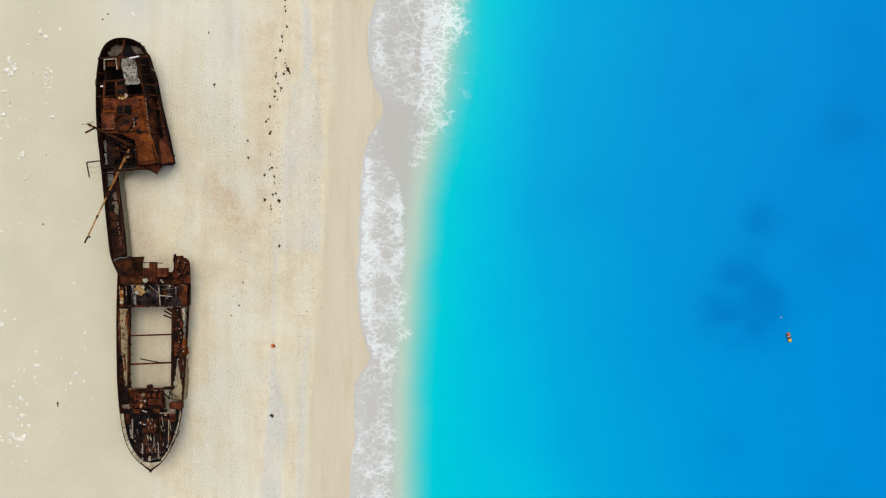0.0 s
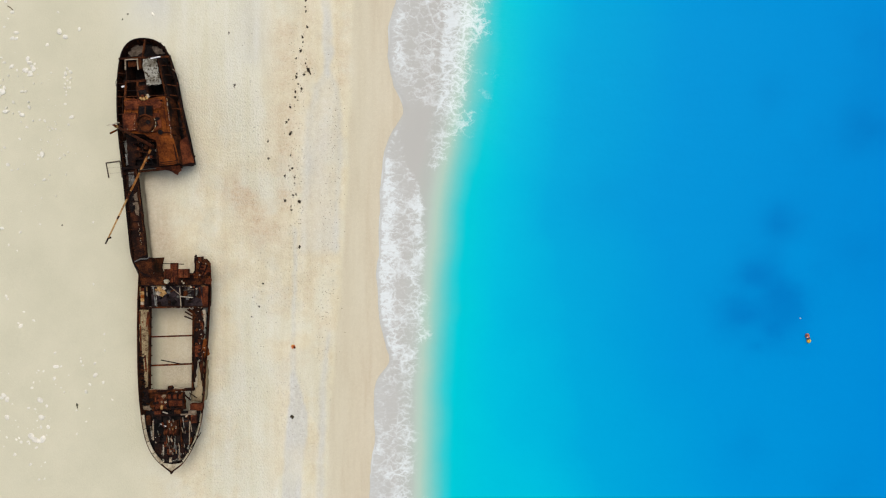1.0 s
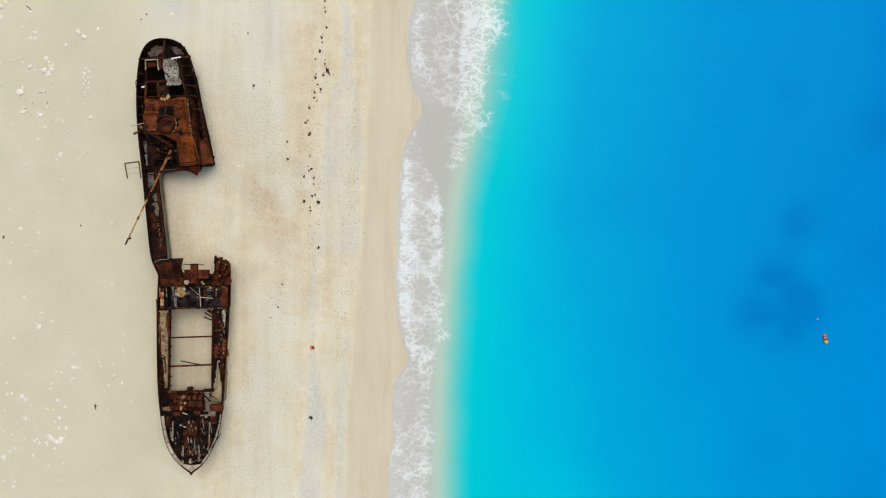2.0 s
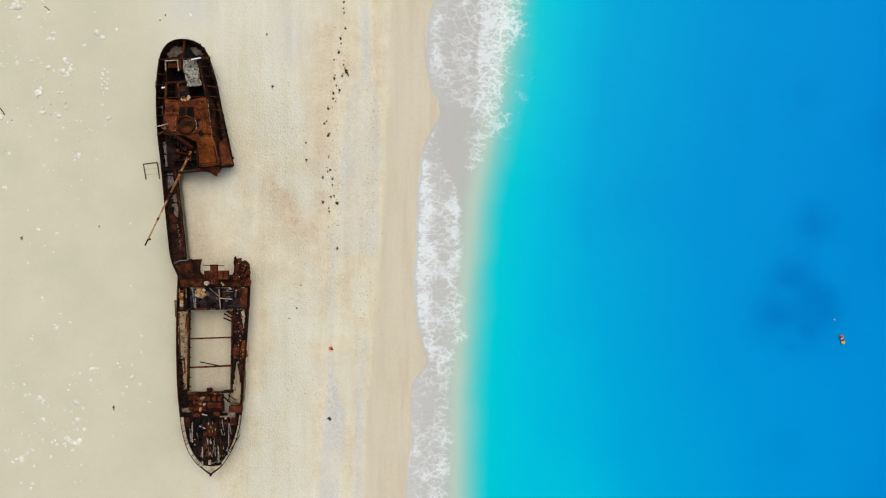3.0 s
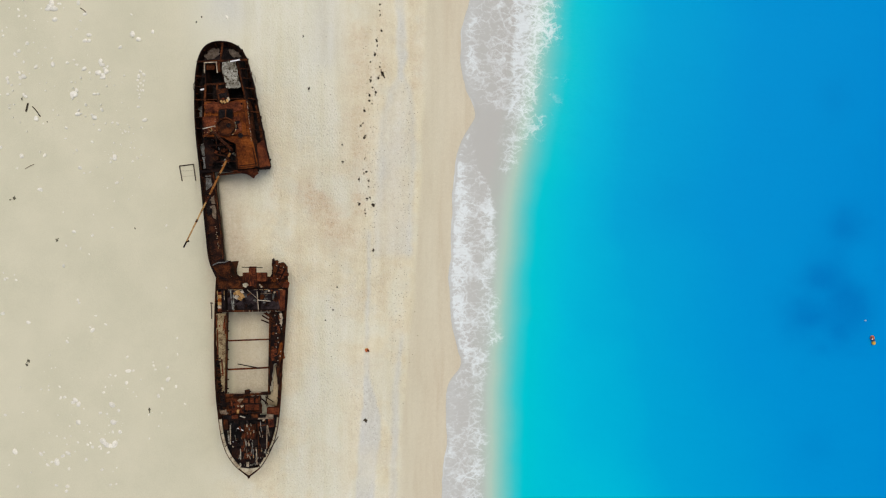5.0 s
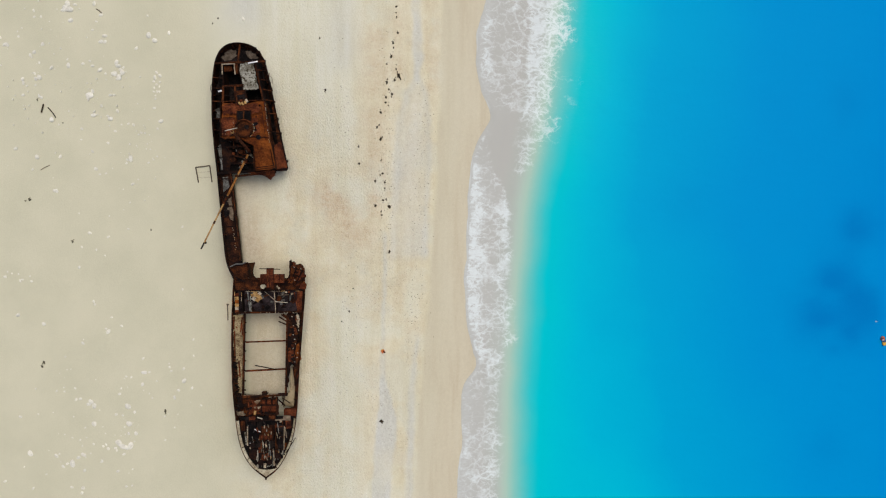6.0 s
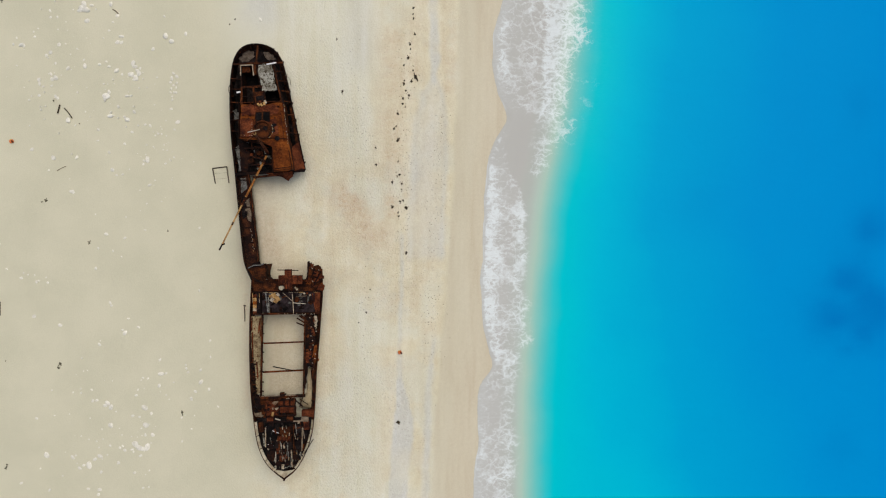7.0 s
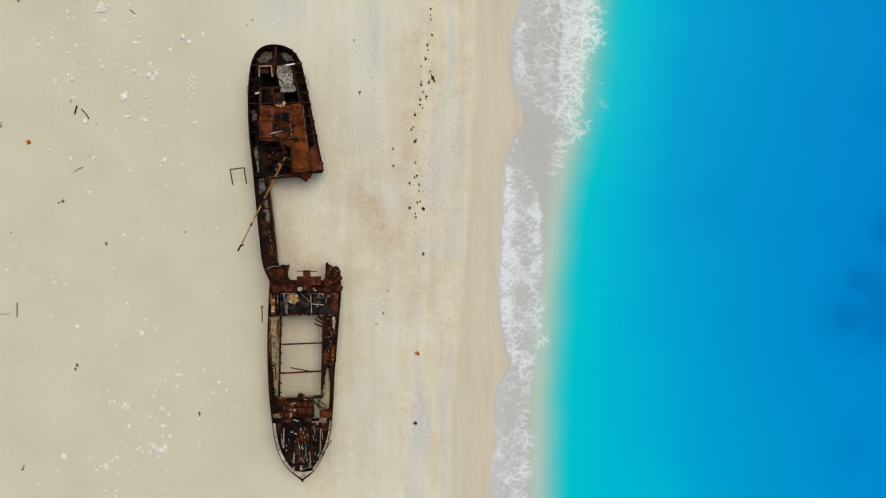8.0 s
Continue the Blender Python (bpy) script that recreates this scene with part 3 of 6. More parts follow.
    # single wisps adrift off the shore
    foam += 0.5 * np.clip(ragged - 0.35, 0, 1) * np.exp(-((d + 0.3) / 1.5) ** 2) * (lobe(-16, -2, 3) + lobe(12, 36, 3) + lobe(-36, -22, 3))
    foam = np.clip(foam, 0, 0.95)
    # thin milky veil of fine bubbles, and the white rim of the run-up
    rim = np.clip(0.1 + 1.1 * waves_noise(np.zeros_like(xs) + 7.0, ys, 3.2, 35, 4), 0.0, 0.9) * np.exp(-np.abs(u - 0.06) / 0.16)
    veil = middle * (0.55 * np.exp(-(np.maximum(w - 0.3, 0) / (1.5 + 0.5 * drift)) ** 2) + 0.36 * smoothstep(6.2, 3.5, w))
    veil += lower * (0.45 * np.exp(-((u - 0.4) / 0.9) ** 2) + 0.30 * smoothstep(5.8, 3.0, v))
    veil += upper * (0.50 * np.exp(-((u - 0.5) / 0.7) ** 2) + 0.20 * smoothstep(6, 1, u) + smoothstep(-0.5, 0.4, crest) * 0.75 * np.exp(-np.maximum(crest, 0) / 2.2))
    veil = np.clip(veil * (1.0 + 0.35 * waves_noise(xs, ys, 4.0, 19)), 0, 1.2)
    ground_z = land(xs, ys)
    swell = 0.05 * waves_noise(xs, ys, 3.0, 17, 3) + 0.10 * np.exp(-((d + 1.0) / 1.2) ** 2)

    def height(x, y):
        a, b = SEA + swell * (np.abs(ys) < 60), ground_z + 0.02 + 0.08 * smoothstep(0, 0.8, u)
        return 0.5 * (a + b + np.sqrt((a - b) ** 2 + 0.01))

    ob = sheet("water", xs, ys, height, WATER, {"depth": depth, "body": body, "reef": reef, "foam": foam, "veil": veil, "rim": rim})
    tagged(ob, "turquoise sea turning deep blue, white lacy foam at its edge", "sea", kind="structure")


make_ground()
make_water()


# ---- the wreck ----
wreck = tagged(new("shipwreck"), "rusted broken coaster ship lying open on the beach sand", "shipwreck")
wreck.location = (-33.0, -1.0, 0.0)
bpy.context.view_layer.update()


def piece(name, material, parent, build, *args, label="", smooth=False, **kw):
    bm = bmesh.new()
    build(bm, *args, **kw)
    return part(name, bm, material, parent, label, smooth)


def make_stern():
    gunwale = [(-29.99, 9.11, 1.75), (-30.56, 12.11, 2.10), (-31.19, 15.51, 2.50), (-31.76, 18.58, 2.80), (-32.41, 21.14, 3.00), (-33.52, 22.43, 3.00), (-35.07, 22.84, 3.00), (-36.53, 22.49, 3.05),
               (-37.45, 21.22, 3.10), (-37.85, 18.70, 3.20), (-37.89, 15.26, 3.30), (-37.69, 12.14, 3.40), (-37.33, 8.73, 3.40), (-36.96, 4.70, 3.40), (-36.66, 1.59, 3.40), (-36.28, -1.40, 3.45), (-35.48, -3.32, 3.50)]
    hull = piece("stern_hull", HULL, wreck, shell, gunwale, 1, 0.09, -0.5, 0.10, label="rust-streaked curved stern plating of the wreck", ragged=0.05)
    piece("gunwale", RUST_DARK, hull, rail, gunwale, 0.09)
    # frames against the inside of the plating
    line = curve_points(gunwale, 0.9)
    for i in range(2, len(line) - 1, 2):
        p, q = line[i], line[i + 1] - line[i - 1]
        inn = Vector((-q.y, q.x, 0)).normalized()
        piece("rib", RUST, hull, beam, p + inn * 0.16 + Vector((0, 0, -0.1)), p + inn * 0.16 + lean(-inn) * 0.75 + Vector((0, 0, -2.4)), 0.09, 0.22)
    # scale and torn edges hanging along the seaward gunwale
    flake_rng = random.Random(17)
    fine = [p for p in curve_points(gunwale[:6], 0.28)]
    for p in fine:
        if flake_rng.random() < 0.5:
            s = flake_rng.uniform(0.05, 0.22)
            q = p + Vector((flake_rng.uniform(-0.05, 0.08), flake_rng.uniform(-0.1, 0.1), flake_rng.uniform(-0.25, 0.03)))
            bm = bmesh.new()
            plate(bm, [(q.x - s, q.y - s * 0.5, q.z), (q.x + s * 0.6, q.y - s, q.z - 0.08), (q.x + s * 0.5, q.y + s * 0.9, q.z - 0.06), (q.x - s * 0.6, q.y + s * 0.6, q.z + 0.02)], 0.03, 0.12, 0.06, flake_rng.randint(1, 99))
            part("rust_scale", bm, flake_rng.choice((RUST, RUST_RED, RUST_DARK)), hull)
    # low deck inside the stern and the walkway beside the house
    def inset(pts, by, z):
        out = []
        for i, p in enumerate(pts):
            a, b = pts[max(i - 1, 0)], pts[min(i + 1, len(pts) - 1)]
            d = Vector(b) - Vector(a)
            inn = Vector((-d.y, d.x, 0)).normalized()
            out.append((p[0] + inn.x * by, p[1] + inn.y * by, z))
        return out
    ring = inset(gunwale[:13], 0.12, 2.0)
    deck = [(x, y, z - (0.9 if i < 2 else 0.45 if i < 4 else 0)) for i, (x, y, z) in enumerate(ring)]
    piece("deck", NEAR_BLACK, wreck, plate, deck[0:13], 0.06, label="dark rusted lower deck of the stern")
    # sand and scale lying on the deck at the very stern
    for q, m in (([(-37.27, 21.46, 2.10), (-36.95, 22.03, 2.10), (-36.33, 22.42, 2.10), (-35.70, 22.37, 2.10), (-35.52, 21.80, 2.10), (-36.20, 21.22, 2.10), (-36.95, 21.08, 2.10)], STEEL_GREY), ([(-34.64, 22.20, 2.10), (-34.01, 22.27, 2.10), (-33.32, 21.84, 2.10), (-33.14, 21.40, 2.10), (-33.95, 21.32, 2.10)], STEEL_GREY),
                 ([(-38.02, 15.77, 2.10), (-37.46, 15.84, 2.10), (-37.34, 14.77, 2.10), (-37.90, 14.63, 2.10)], GREY_DARK), ([(-37.90, 14.13, 2.10), (-37.34, 14.26, 2.10), (-37.40, 13.25, 2.10), (-37.78, 12.99, 2.10)], NEAR_BLACK),
                 ([(-37.68, 11.54, 2.50), (-37.12, 11.67, 2.50), (-37.06, 10.29, 2.50), (-37.49, 10.41, 2.50)], GREY_DARK), ([(-37.89, 18.67, 2.10), (-37.39, 18.55, 2.10), (-37.40, 17.42, 2.10), (-37.90, 17.29, 2.10)], NEAR_BLACK)):
        bm = bmesh.new()
        plate(bm, list(q), 0.06, 0.22, 0.12, len(q))
        part("deck_patch", bm, m, wreck)
    bm = bmesh.new()
    beam(bm, (-34.96, 22.75, 2.90), (-35.04, 20.48, 3.40), 0.16, 0.2)
    part("stern_girder", bm, RUST, wreck)
    for a, b, w in (((-37.59, 20.42, 3.50), (-32.17, 20.74, 3.30), 0.2), ((-37.83, 18.92, 3.30), (-36.47, 18.74, 3.60), 0.10), ((-37.89, 17.74, 3.30), (-36.59, 17.68, 3.60), 0.10), ((-37.89, 16.32, 3.30), (-36.59, 16.20, 3.60), 0.12),
                    ((-32.91, 19.72, 3.60), (-31.99, 19.80, 2.90), 0.10), ((-32.73, 18.67, 3.60), (-31.76, 18.77, 2.80), 0.10), ((-32.55, 17.62, 3.60), (-31.58, 17.64, 2.80), 0.12), ((-32.42, 16.50, 3.60), (-31.42, 16.56, 2.60), 0.10),
                    ((-37.83, 14.33, 3.30), (-36.61, 14.31, 3.80), 0.10), ((-37.77, 13.15, 3.30), (-36.61, 13.01, 3.80), 0.10), ((-31.84, 14.92, 3.80), (-31.13, 15.13, 2.50), 0.08), ((-31.59, 13.00, 3.80), (-30.80, 13.11, 2.20), 0.08)):
        piece("deck_beam", RUST, wreck, beam, a, b, w, 0.16)
    # broken edge of the stern half
    piece("bulkhead_girder", RUST_DARK, wreck, beam, (-37.34, 8.37, 3.35), (-30.04, 9.04, 1.80), 0.28, 0.35)
    piece("bulkhead_girder", RUST, wreck, beam, (-35.61, 8.15, 2.60), (-31.18, 8.66, 2.20), 0.2, 0.3)
    bm = bmesh.new()
    plate(bm, [(-34.42, 8.50, 2.90), (-31.27, 8.85, 2.80), (-31.21, 8.32, 2.40), (-31.62, 8.09, 2.20), (-31.86, 7.80, 1.90), (-32.51, 8.24, 2.50), (-33.59, 8.40, 2.70)], 0.06, 0.35, 0.07, 4)
    part("torn_plate", bm, RUST_RED, wreck, "torn tongue of rusted plate")
    # side tank plating under the walkway edge
    bm = bmesh.new()
    plate(bm, [(-31.30, 11.58, 2.60), (-30.62, 12.17, 2.15), (-30.03, 9.22, 1.85), (-31.05, 8.93, 2.60), (-31.18, 10.20, 2.60)], 0.06, 0.4, 0.05, 5)
    part("side_plate", bm, RUST_RED, wreck)
    bm = bmesh.new()
    plate(bm, [(-31.63, 16.01, 2.50), (-31.31, 16.01, 2.50), (-30.63, 11.92, 2.10), (-30.88, 11.66, 2.10), (-31.16, 13.66, 2.30)], 0.06, 0.3, 0.10, 6)
    part("side_plate", bm, RUST, wreck)


def make_cable():
    piece("loose_cable", RUST_DARK, wreck, rail, [(-37.80, 18.28, 3.40), (-38.07, 18.01, 3.20), (-38.12, 17.50, 3.00), (-37.83, 17.18, 3.30)], 0.03, 0.2)
    piece("loose_cable", PALE, wreck, rail, [(-31.91, 19.46, 3.00), (-31.55, 19.14, 2.60), (-31.55, 18.61, 2.20)], 0.035, 0.2)


def make_poop():
    house = piece("deckhouse", NEAR_BLACK, wreck, plate, [(-37.06, 20.91, 1.40), (-33.59, 21.09, 1.40), (-32.07, 16.63, 1.40), (-31.75, 12.54, 1.40), (-31.38, 9.20, 1.40), (-33.54, 8.99, 1.40), (-33.72, 11.75, 1.40), (-37.20, 12.74, 1.40)],
                  0.2, 0.6, 0.0, label="rust-orange deckhouse with a burnt-out roof")
    roof = bmesh.new()
    plate(roof, [(-36.27, 15.79, 4.90), (-34.15, 15.61, 5.00), (-32.18, 16.02, 4.90), (-31.84, 15.99, 4.80), (-31.50, 13.08, 4.70), (-31.29, 11.71, 4.50), (-31.11, 10.55, 4.10), (-30.94, 9.05, 3.70), (-31.37, 8.80, 3.70), (-33.03, 8.67, 3.70), (-33.07, 10.22, 4.10),
                 (-33.03, 11.25, 4.60), (-33.53, 11.46, 4.80), (-34.23, 11.92, 4.90), (-36.34, 12.03, 4.90)], 0.08, 0.5, 0.05, 7)
    top = part("roof", roof, RUST_ORANGE, wreck, "bright orange rusted deckhouse roof")
    for q in ([(-36.12, 15.70, 5.02), (-32.46, 15.75, 5.02), (-32.28, 14.90, 5.02), (-32.94, 14.59, 5.02), (-36.18, 14.55, 5.02)], [(-34.87, 13.90, 5.02), (-32.52, 14.17, 5.02), (-32.35, 12.53, 5.00), (-33.85, 11.97, 5.00), (-34.81, 12.15, 5.00)]):
        piece("roof_patch", RUST_RED, top, plate, q, 0.02, 0.25, 0.16, 8)
    for a, b in (((-36.50, 15.94, 4.20), (-36.51, 12.14, 4.20)), ((-32.04, 16.17, 4.00), (-31.59, 12.13, 3.80)), ((-31.49, 12.03, 3.70), (-31.03, 9.00, 3.10)), ((-33.07, 11.38, 3.80), (-33.14, 8.74, 3.10)), ((-36.44, 15.94, 4.20), (-31.96, 16.15, 4.10)), ((-33.14, 8.74, 3.10), (-31.03, 9.00, 3.10)), ((-36.51, 12.14, 4.20), (-33.43, 11.82, 4.10))):
        piece("house_wall", RUST, house, beam, (a[0], a[1], (a[2] + 2.0) / 2 + 0.3), (b[0], b[1], (b[2] + 2.0) / 2 + 0.3), 0.08, a[2] - 1.3)
    for a, b in (((-36.52, 20.13, 4.10), (-36.45, 15.90, 4.40)), ((-33.02, 20.34, 4.00), (-32.01, 16.12, 4.20)), ((-36.52, 20.13, 4.10), (-33.02, 20.34, 4.00)), ((-34.85, 20.19, 4.00), (-34.20, 15.91, 4.20))):
        piece("house_wall", RUST_DARK, house, beam, (a[0], a[1], a[2] / 2 + 0.5), (b[0], b[1], b[2] / 2 + 0.5), 0.08, a[2] - 1.3)
    # lip and studs along the roof's seaward edge
    piece("roof_lip", RUST_RED, top, beam, (-31.82, 15.96, 4.90), (-31.31, 11.86, 4.75), 0.12, 0.14)
    a, b = Vector((-31.69, 15.70, 4.98)), Vector((-31.30, 11.60, 4.80))
    stud_rng = random.Random(6)
    for k in range(30):
        if stud_rng.random() < 0.42:
            continue
        p = a.lerp(b, k / 29)
        piece("stud", stud_rng.choice((PALE, OCHRE, CREAM)), top, block, (p.x + stud_rng.uniform(-0.05, 0.05), p.y, p.z + 0.03), (0.05, stud_rng.uniform(0.06, 0.15), 0.08), stud_rng.uniform(-20, 20))
    for p, q, w in (((-33.56, 12.16, 4.98), (-31.32, 12.11, 4.68), 0.07), ((-32.17, 15.82, 4.97), (-31.72, 12.21, 4.80), 0.03), ((-34.80, 15.65, 5.03), (-34.68, 14.08, 5.03), 0.04), ((-36.13, 14.19, 5.00), (-34.45, 14.15, 5.00), 0.05), ((-32.95, 8.97, 3.78), (-30.98, 9.23, 3.78), 0.08)):
        piece("seam", RUST_DARK, top, beam, p, q, w, 0.03)
    # twin skylight
    for c in ((-34.33, 14.39, 5.02), (-33.55, 14.40, 5.02)):
        sky_light = piece("skylight", NEAR_BLACK, top, block, c, (0.66, 0.98, 0.10))
        for dx in (-0.36, 0.36):
            piece("skylight_frame", RUST, sky_light, block, (c[0] + dx, c[1], c[2] + 0.03), (0.09, 1.1, 0.16))
        for dy in (-0.53, 0.53):
            piece("skylight_frame", RUST, sky_light, block, (c[0], c[1] + dy, c[2] + 0.03), (0.8, 0.09, 0.16))
    # ring where the funnel stood
    c = Vector((-33.91, 13.00, 5.00))
    bm = bmesh.new()
    n = 28
    prof = [(0.98, 0.0), (0.98, 0.32), (0.90, 0.36), (0.84, 0.30), (0.82, 0.06), (0.0, 0.03)]
    rows = [[bm.verts.new((c.x + r * math.cos(math.tau * k / n), c.y + r * math.sin(math.tau * k / n), c.z + z)) for k in range(n)] for r, z in prof[:-1]]
    mid = bm.verts.new((c.x, c.y, c.z + 0.04))
    for p, q in zip(rows, rows[1:]):
        for k in range(n):
            bm.faces.new((p[k], p[(k + 1) % n], q[(k + 1) % n], q[k]))
    for k in range(n):
        bm.faces.new((rows[-1][k], rows[-1][(k + 1) % n], mid))
    ring = part("funnel_ring", bm, RUST, top, "round rusted funnel base")
    piece("flue", NEAR_BLACK, ring, bar, (-33.66, 13.18, 5.05), (-33.65, 13.17, 5.12), 0.24, 10)
    for k in range(14):
        a = -0.9 + k * 0.11
        p = Vector((c.x + 1.06 * math.cos(a), c.y + 1.06 * math.sin(a), 5.06))
        if k % 4 == 3:
            continue
        piece("rim_flake", OCHRE if k % 3 else PALE, ring, block, p, (0.07, 0.11, 0.08), math.degrees(a))
    # holes as near-black discs on the roof, the dark within painted on
    piece("roof_hole", NEAR_BLACK, top, bar, (-32.42, 12.12, 4.93), (-32.41, 12.11, 4.99), 0.27, 9)
    piece("roof_hole", NEAR_BLACK, top, bar, (-32.71, 13.38, 4.98), (-32.70, 13.38, 5.02), 0.36, 7)
    piece("roof_hole", NEAR_BLACK, top, bar, (-32.83, 12.84, 4.98), (-32.83, 12.83, 5.02), 0.25, 8)
    rng = random.Random(12)
    for k in range(16):
        x, y = rng.uniform(466, 532), rng.uniform(187, 245)
        piece("blister", RUST_DARK, top, bar, ROOF(x, y, 4.97), ROOF(x, y, 5.01), rng.uniform(0.05, 0.12), 7)
    # raised red hatch with a rivet row
    c = (-35.57, 13.15, 5.10)
    hatch = piece("hatch_cover", RUST_RED, top, block, c, (1.42, 1.85, 0.26), 2, label="red-brown raised hatch cover")
    for k in range(9):
        piece("rivet", (CREAM, OCHRE, RUST_RED)[k % 3], hatch, block, (c[0] + 0.55, c[1] - 0.8 + 0.2 * k, c[2] + 0.14), (0.06, 0.07, 0.06), soft=0)
        if k < 7:
            piece("rivet", (OCHRE, RUST_RED, CREAM)[k % 3], hatch, block, (c[0] - 0.6 + 0.18 * k, c[1] - 0.78, c[2] + 0.14), (0.07, 0.05, 0.06), soft=0)
    # open frames aft of the roof
    pale = bmesh.new()
    plate(pale, [(-34.54, 20.17, 4.30), (-33.99, 20.36, 4.30), (-33.14, 20.31, 4.30), (-32.89, 18.89, 4.35), (-32.60, 17.56, 4.30), (-33.27, 17.37, 4.30), (-34.18, 17.36, 4.30), (-34.35, 18.44, 4.35), (-34.66, 19.37, 4.30)], 0.07, 0.35, 0.10, 9)
    part("roof_panel", pale, GREY_FLAKE, wreck, "flaked grey-white roof panel")
    for a, b, m, w in (((-36.56, 20.11, 4.20), (-35.17, 20.19, 4.20), CREAM, 0.09), ((-36.50, 20.11, 4.20), (-36.50, 19.00, 4.20), CREAM, 0.10), ((-35.23, 20.13, 4.20), (-35.11, 19.03, 4.20), CREAM, 0.09),
                       ((-36.37, 17.64, 4.50), (-34.13, 17.80, 4.50), RUST, 0.22), ((-36.31, 17.65, 4.50), (-36.21, 15.67, 4.90), RUST, 0.22), ((-35.04, 17.66, 4.50), (-34.83, 15.56, 4.90), RUST, 0.18),
                       ((-36.31, 16.67, 4.50), (-34.92, 16.69, 4.50), RUST_DARK, 0.10), ((-33.67, 20.21, 4.40), (-32.64, 20.41, 4.40), WHITE_PLASTIC, 0.11), ((-36.93, 17.16, 4.20), (-36.38, 17.29, 4.20), WHITE_PLASTIC, 0.14),
                       ((-33.08, 20.34, 4.00), (-32.03, 16.08, 4.40), RUST, 0.14), ((-32.79, 19.63, 3.90), (-32.55, 18.28, 3.90), RUST_DARK, 0.2)):
        piece("roof_beam", m, wreck, beam, a, b, w, 0.14)
    for c, s in (((-36.17, 19.95, 2.80), (1.1, 0.9, 1.8)), ((-35.10, 19.74, 3.40), (0.4, 1.1, 1.2))):
        piece("locker", RUST, wreck, block, c, s, 4)
    # tilted box with a bright broken edge
    c = (-34.21, 16.40, 5.00)
    box = piece("tilted_box", RUST, wreck, block, c, (1.15, 1.35, 0.5), 12, (10, 6), label="tilted rusted box with ochre broken edge")
    for x, y, m in ((492, 188, OCHRE), (497, 188, OCHRE), (502, 186, OCHRE), (495, 184, RUST_RED), (504, 183, CREAM)):
        piece("broken_edge", m, box, block, ROOF(x, y, 5.2), (0.22, 0.36, 0.16), x * 7 % 50)
    # a near-black slab on the box, painting the shade of its opening
    piece("opening", NEAR_BLACK, box, block, (-34.16, 16.34, 5.24), (0.85, 0.5, 0.08), 12, (10, 6))


def ROOF(u, v, z):
    """A place on the deckhouse roof (plan units of 6 cm)."""
    return (-34.75 + (u - 485) * 0.0602, 14.63 - (v - 205) * 0.0606, z)


def make_mast():
    foot, head = Vector((-33.72, 10.72, 3.60)), Vector((-32.40, 11.04, 14.60))
    mast = piece("mast", RUST_RED, wreck, bar, foot, head, 0.17, 10, r2=0.10, label="leaning rusted mast")
    piece("yard", PALE, mast, bar, (-32.94, 10.97, 14.70), (-31.81, 11.24, 14.70), 0.045)
    piece("mast_cap", OCHRE, mast, bar, foot.lerp(head, 0.93), foot.lerp(head, 0.955), 0.15, 10)
    for f in (0.3, 0.62):
        piece("mast_band", RUST, mast, bar, foot.lerp(head, f), foot.lerp(head, f + 0.015), 0.19, 10)
    piece("mast_arm", RUST, mast, bar, foot.lerp(head, 0.86), foot.lerp(head, 0.86) + Vector((-0.9, -0.5, 0.1)), 0.09)
    piece("mast_arm", RUST, mast, bar, foot.lerp(head, 0.80), foot.lerp(head, 0.80) + Vector((0.2, -0.7, 0.1)), 0.08)
    a, b = Vector((-33.64, 10.27, 4.60)), Vector((-38.90, 0.04, 3.95))
    boom = piece("boom", OCHRE, wreck, bar, a, b, 0.11, 8, r2=0.085, label="long ochre derrick boom resting on the side")
    for f, r in ((0.04, 0.135), (0.21, 0.125), (0.435, 0.13), (0.475, 0.125), (0.70, 0.108)):
        piece("boom_band", RUST, boom, bar, a.lerp(b, f), a.lerp(b, f + 0.03), r, 8)
    for f, g in ((0.0, 0.205), (0.245, 0.43)):
        piece("rusted_length", OLD_VARNISH, boom, bar, a.lerp(b, f), a.lerp(b, g), 0.117, 8)
    piece("rusted_length", RUST_RED, boom, bar, a.lerp(b, 0.44), a.lerp(b, 0.52), 0.117, 8)
    piece("boom_head", RUST_DARK, boom, bar, a.lerp(b, 0.93), a.lerp(b, 1.0), 0.09, 8)
    piece("boom_block", RUST_DARK, boom, block, (-38.43, 0.72, 3.90), (0.2, 0.2, 0.2), 30)


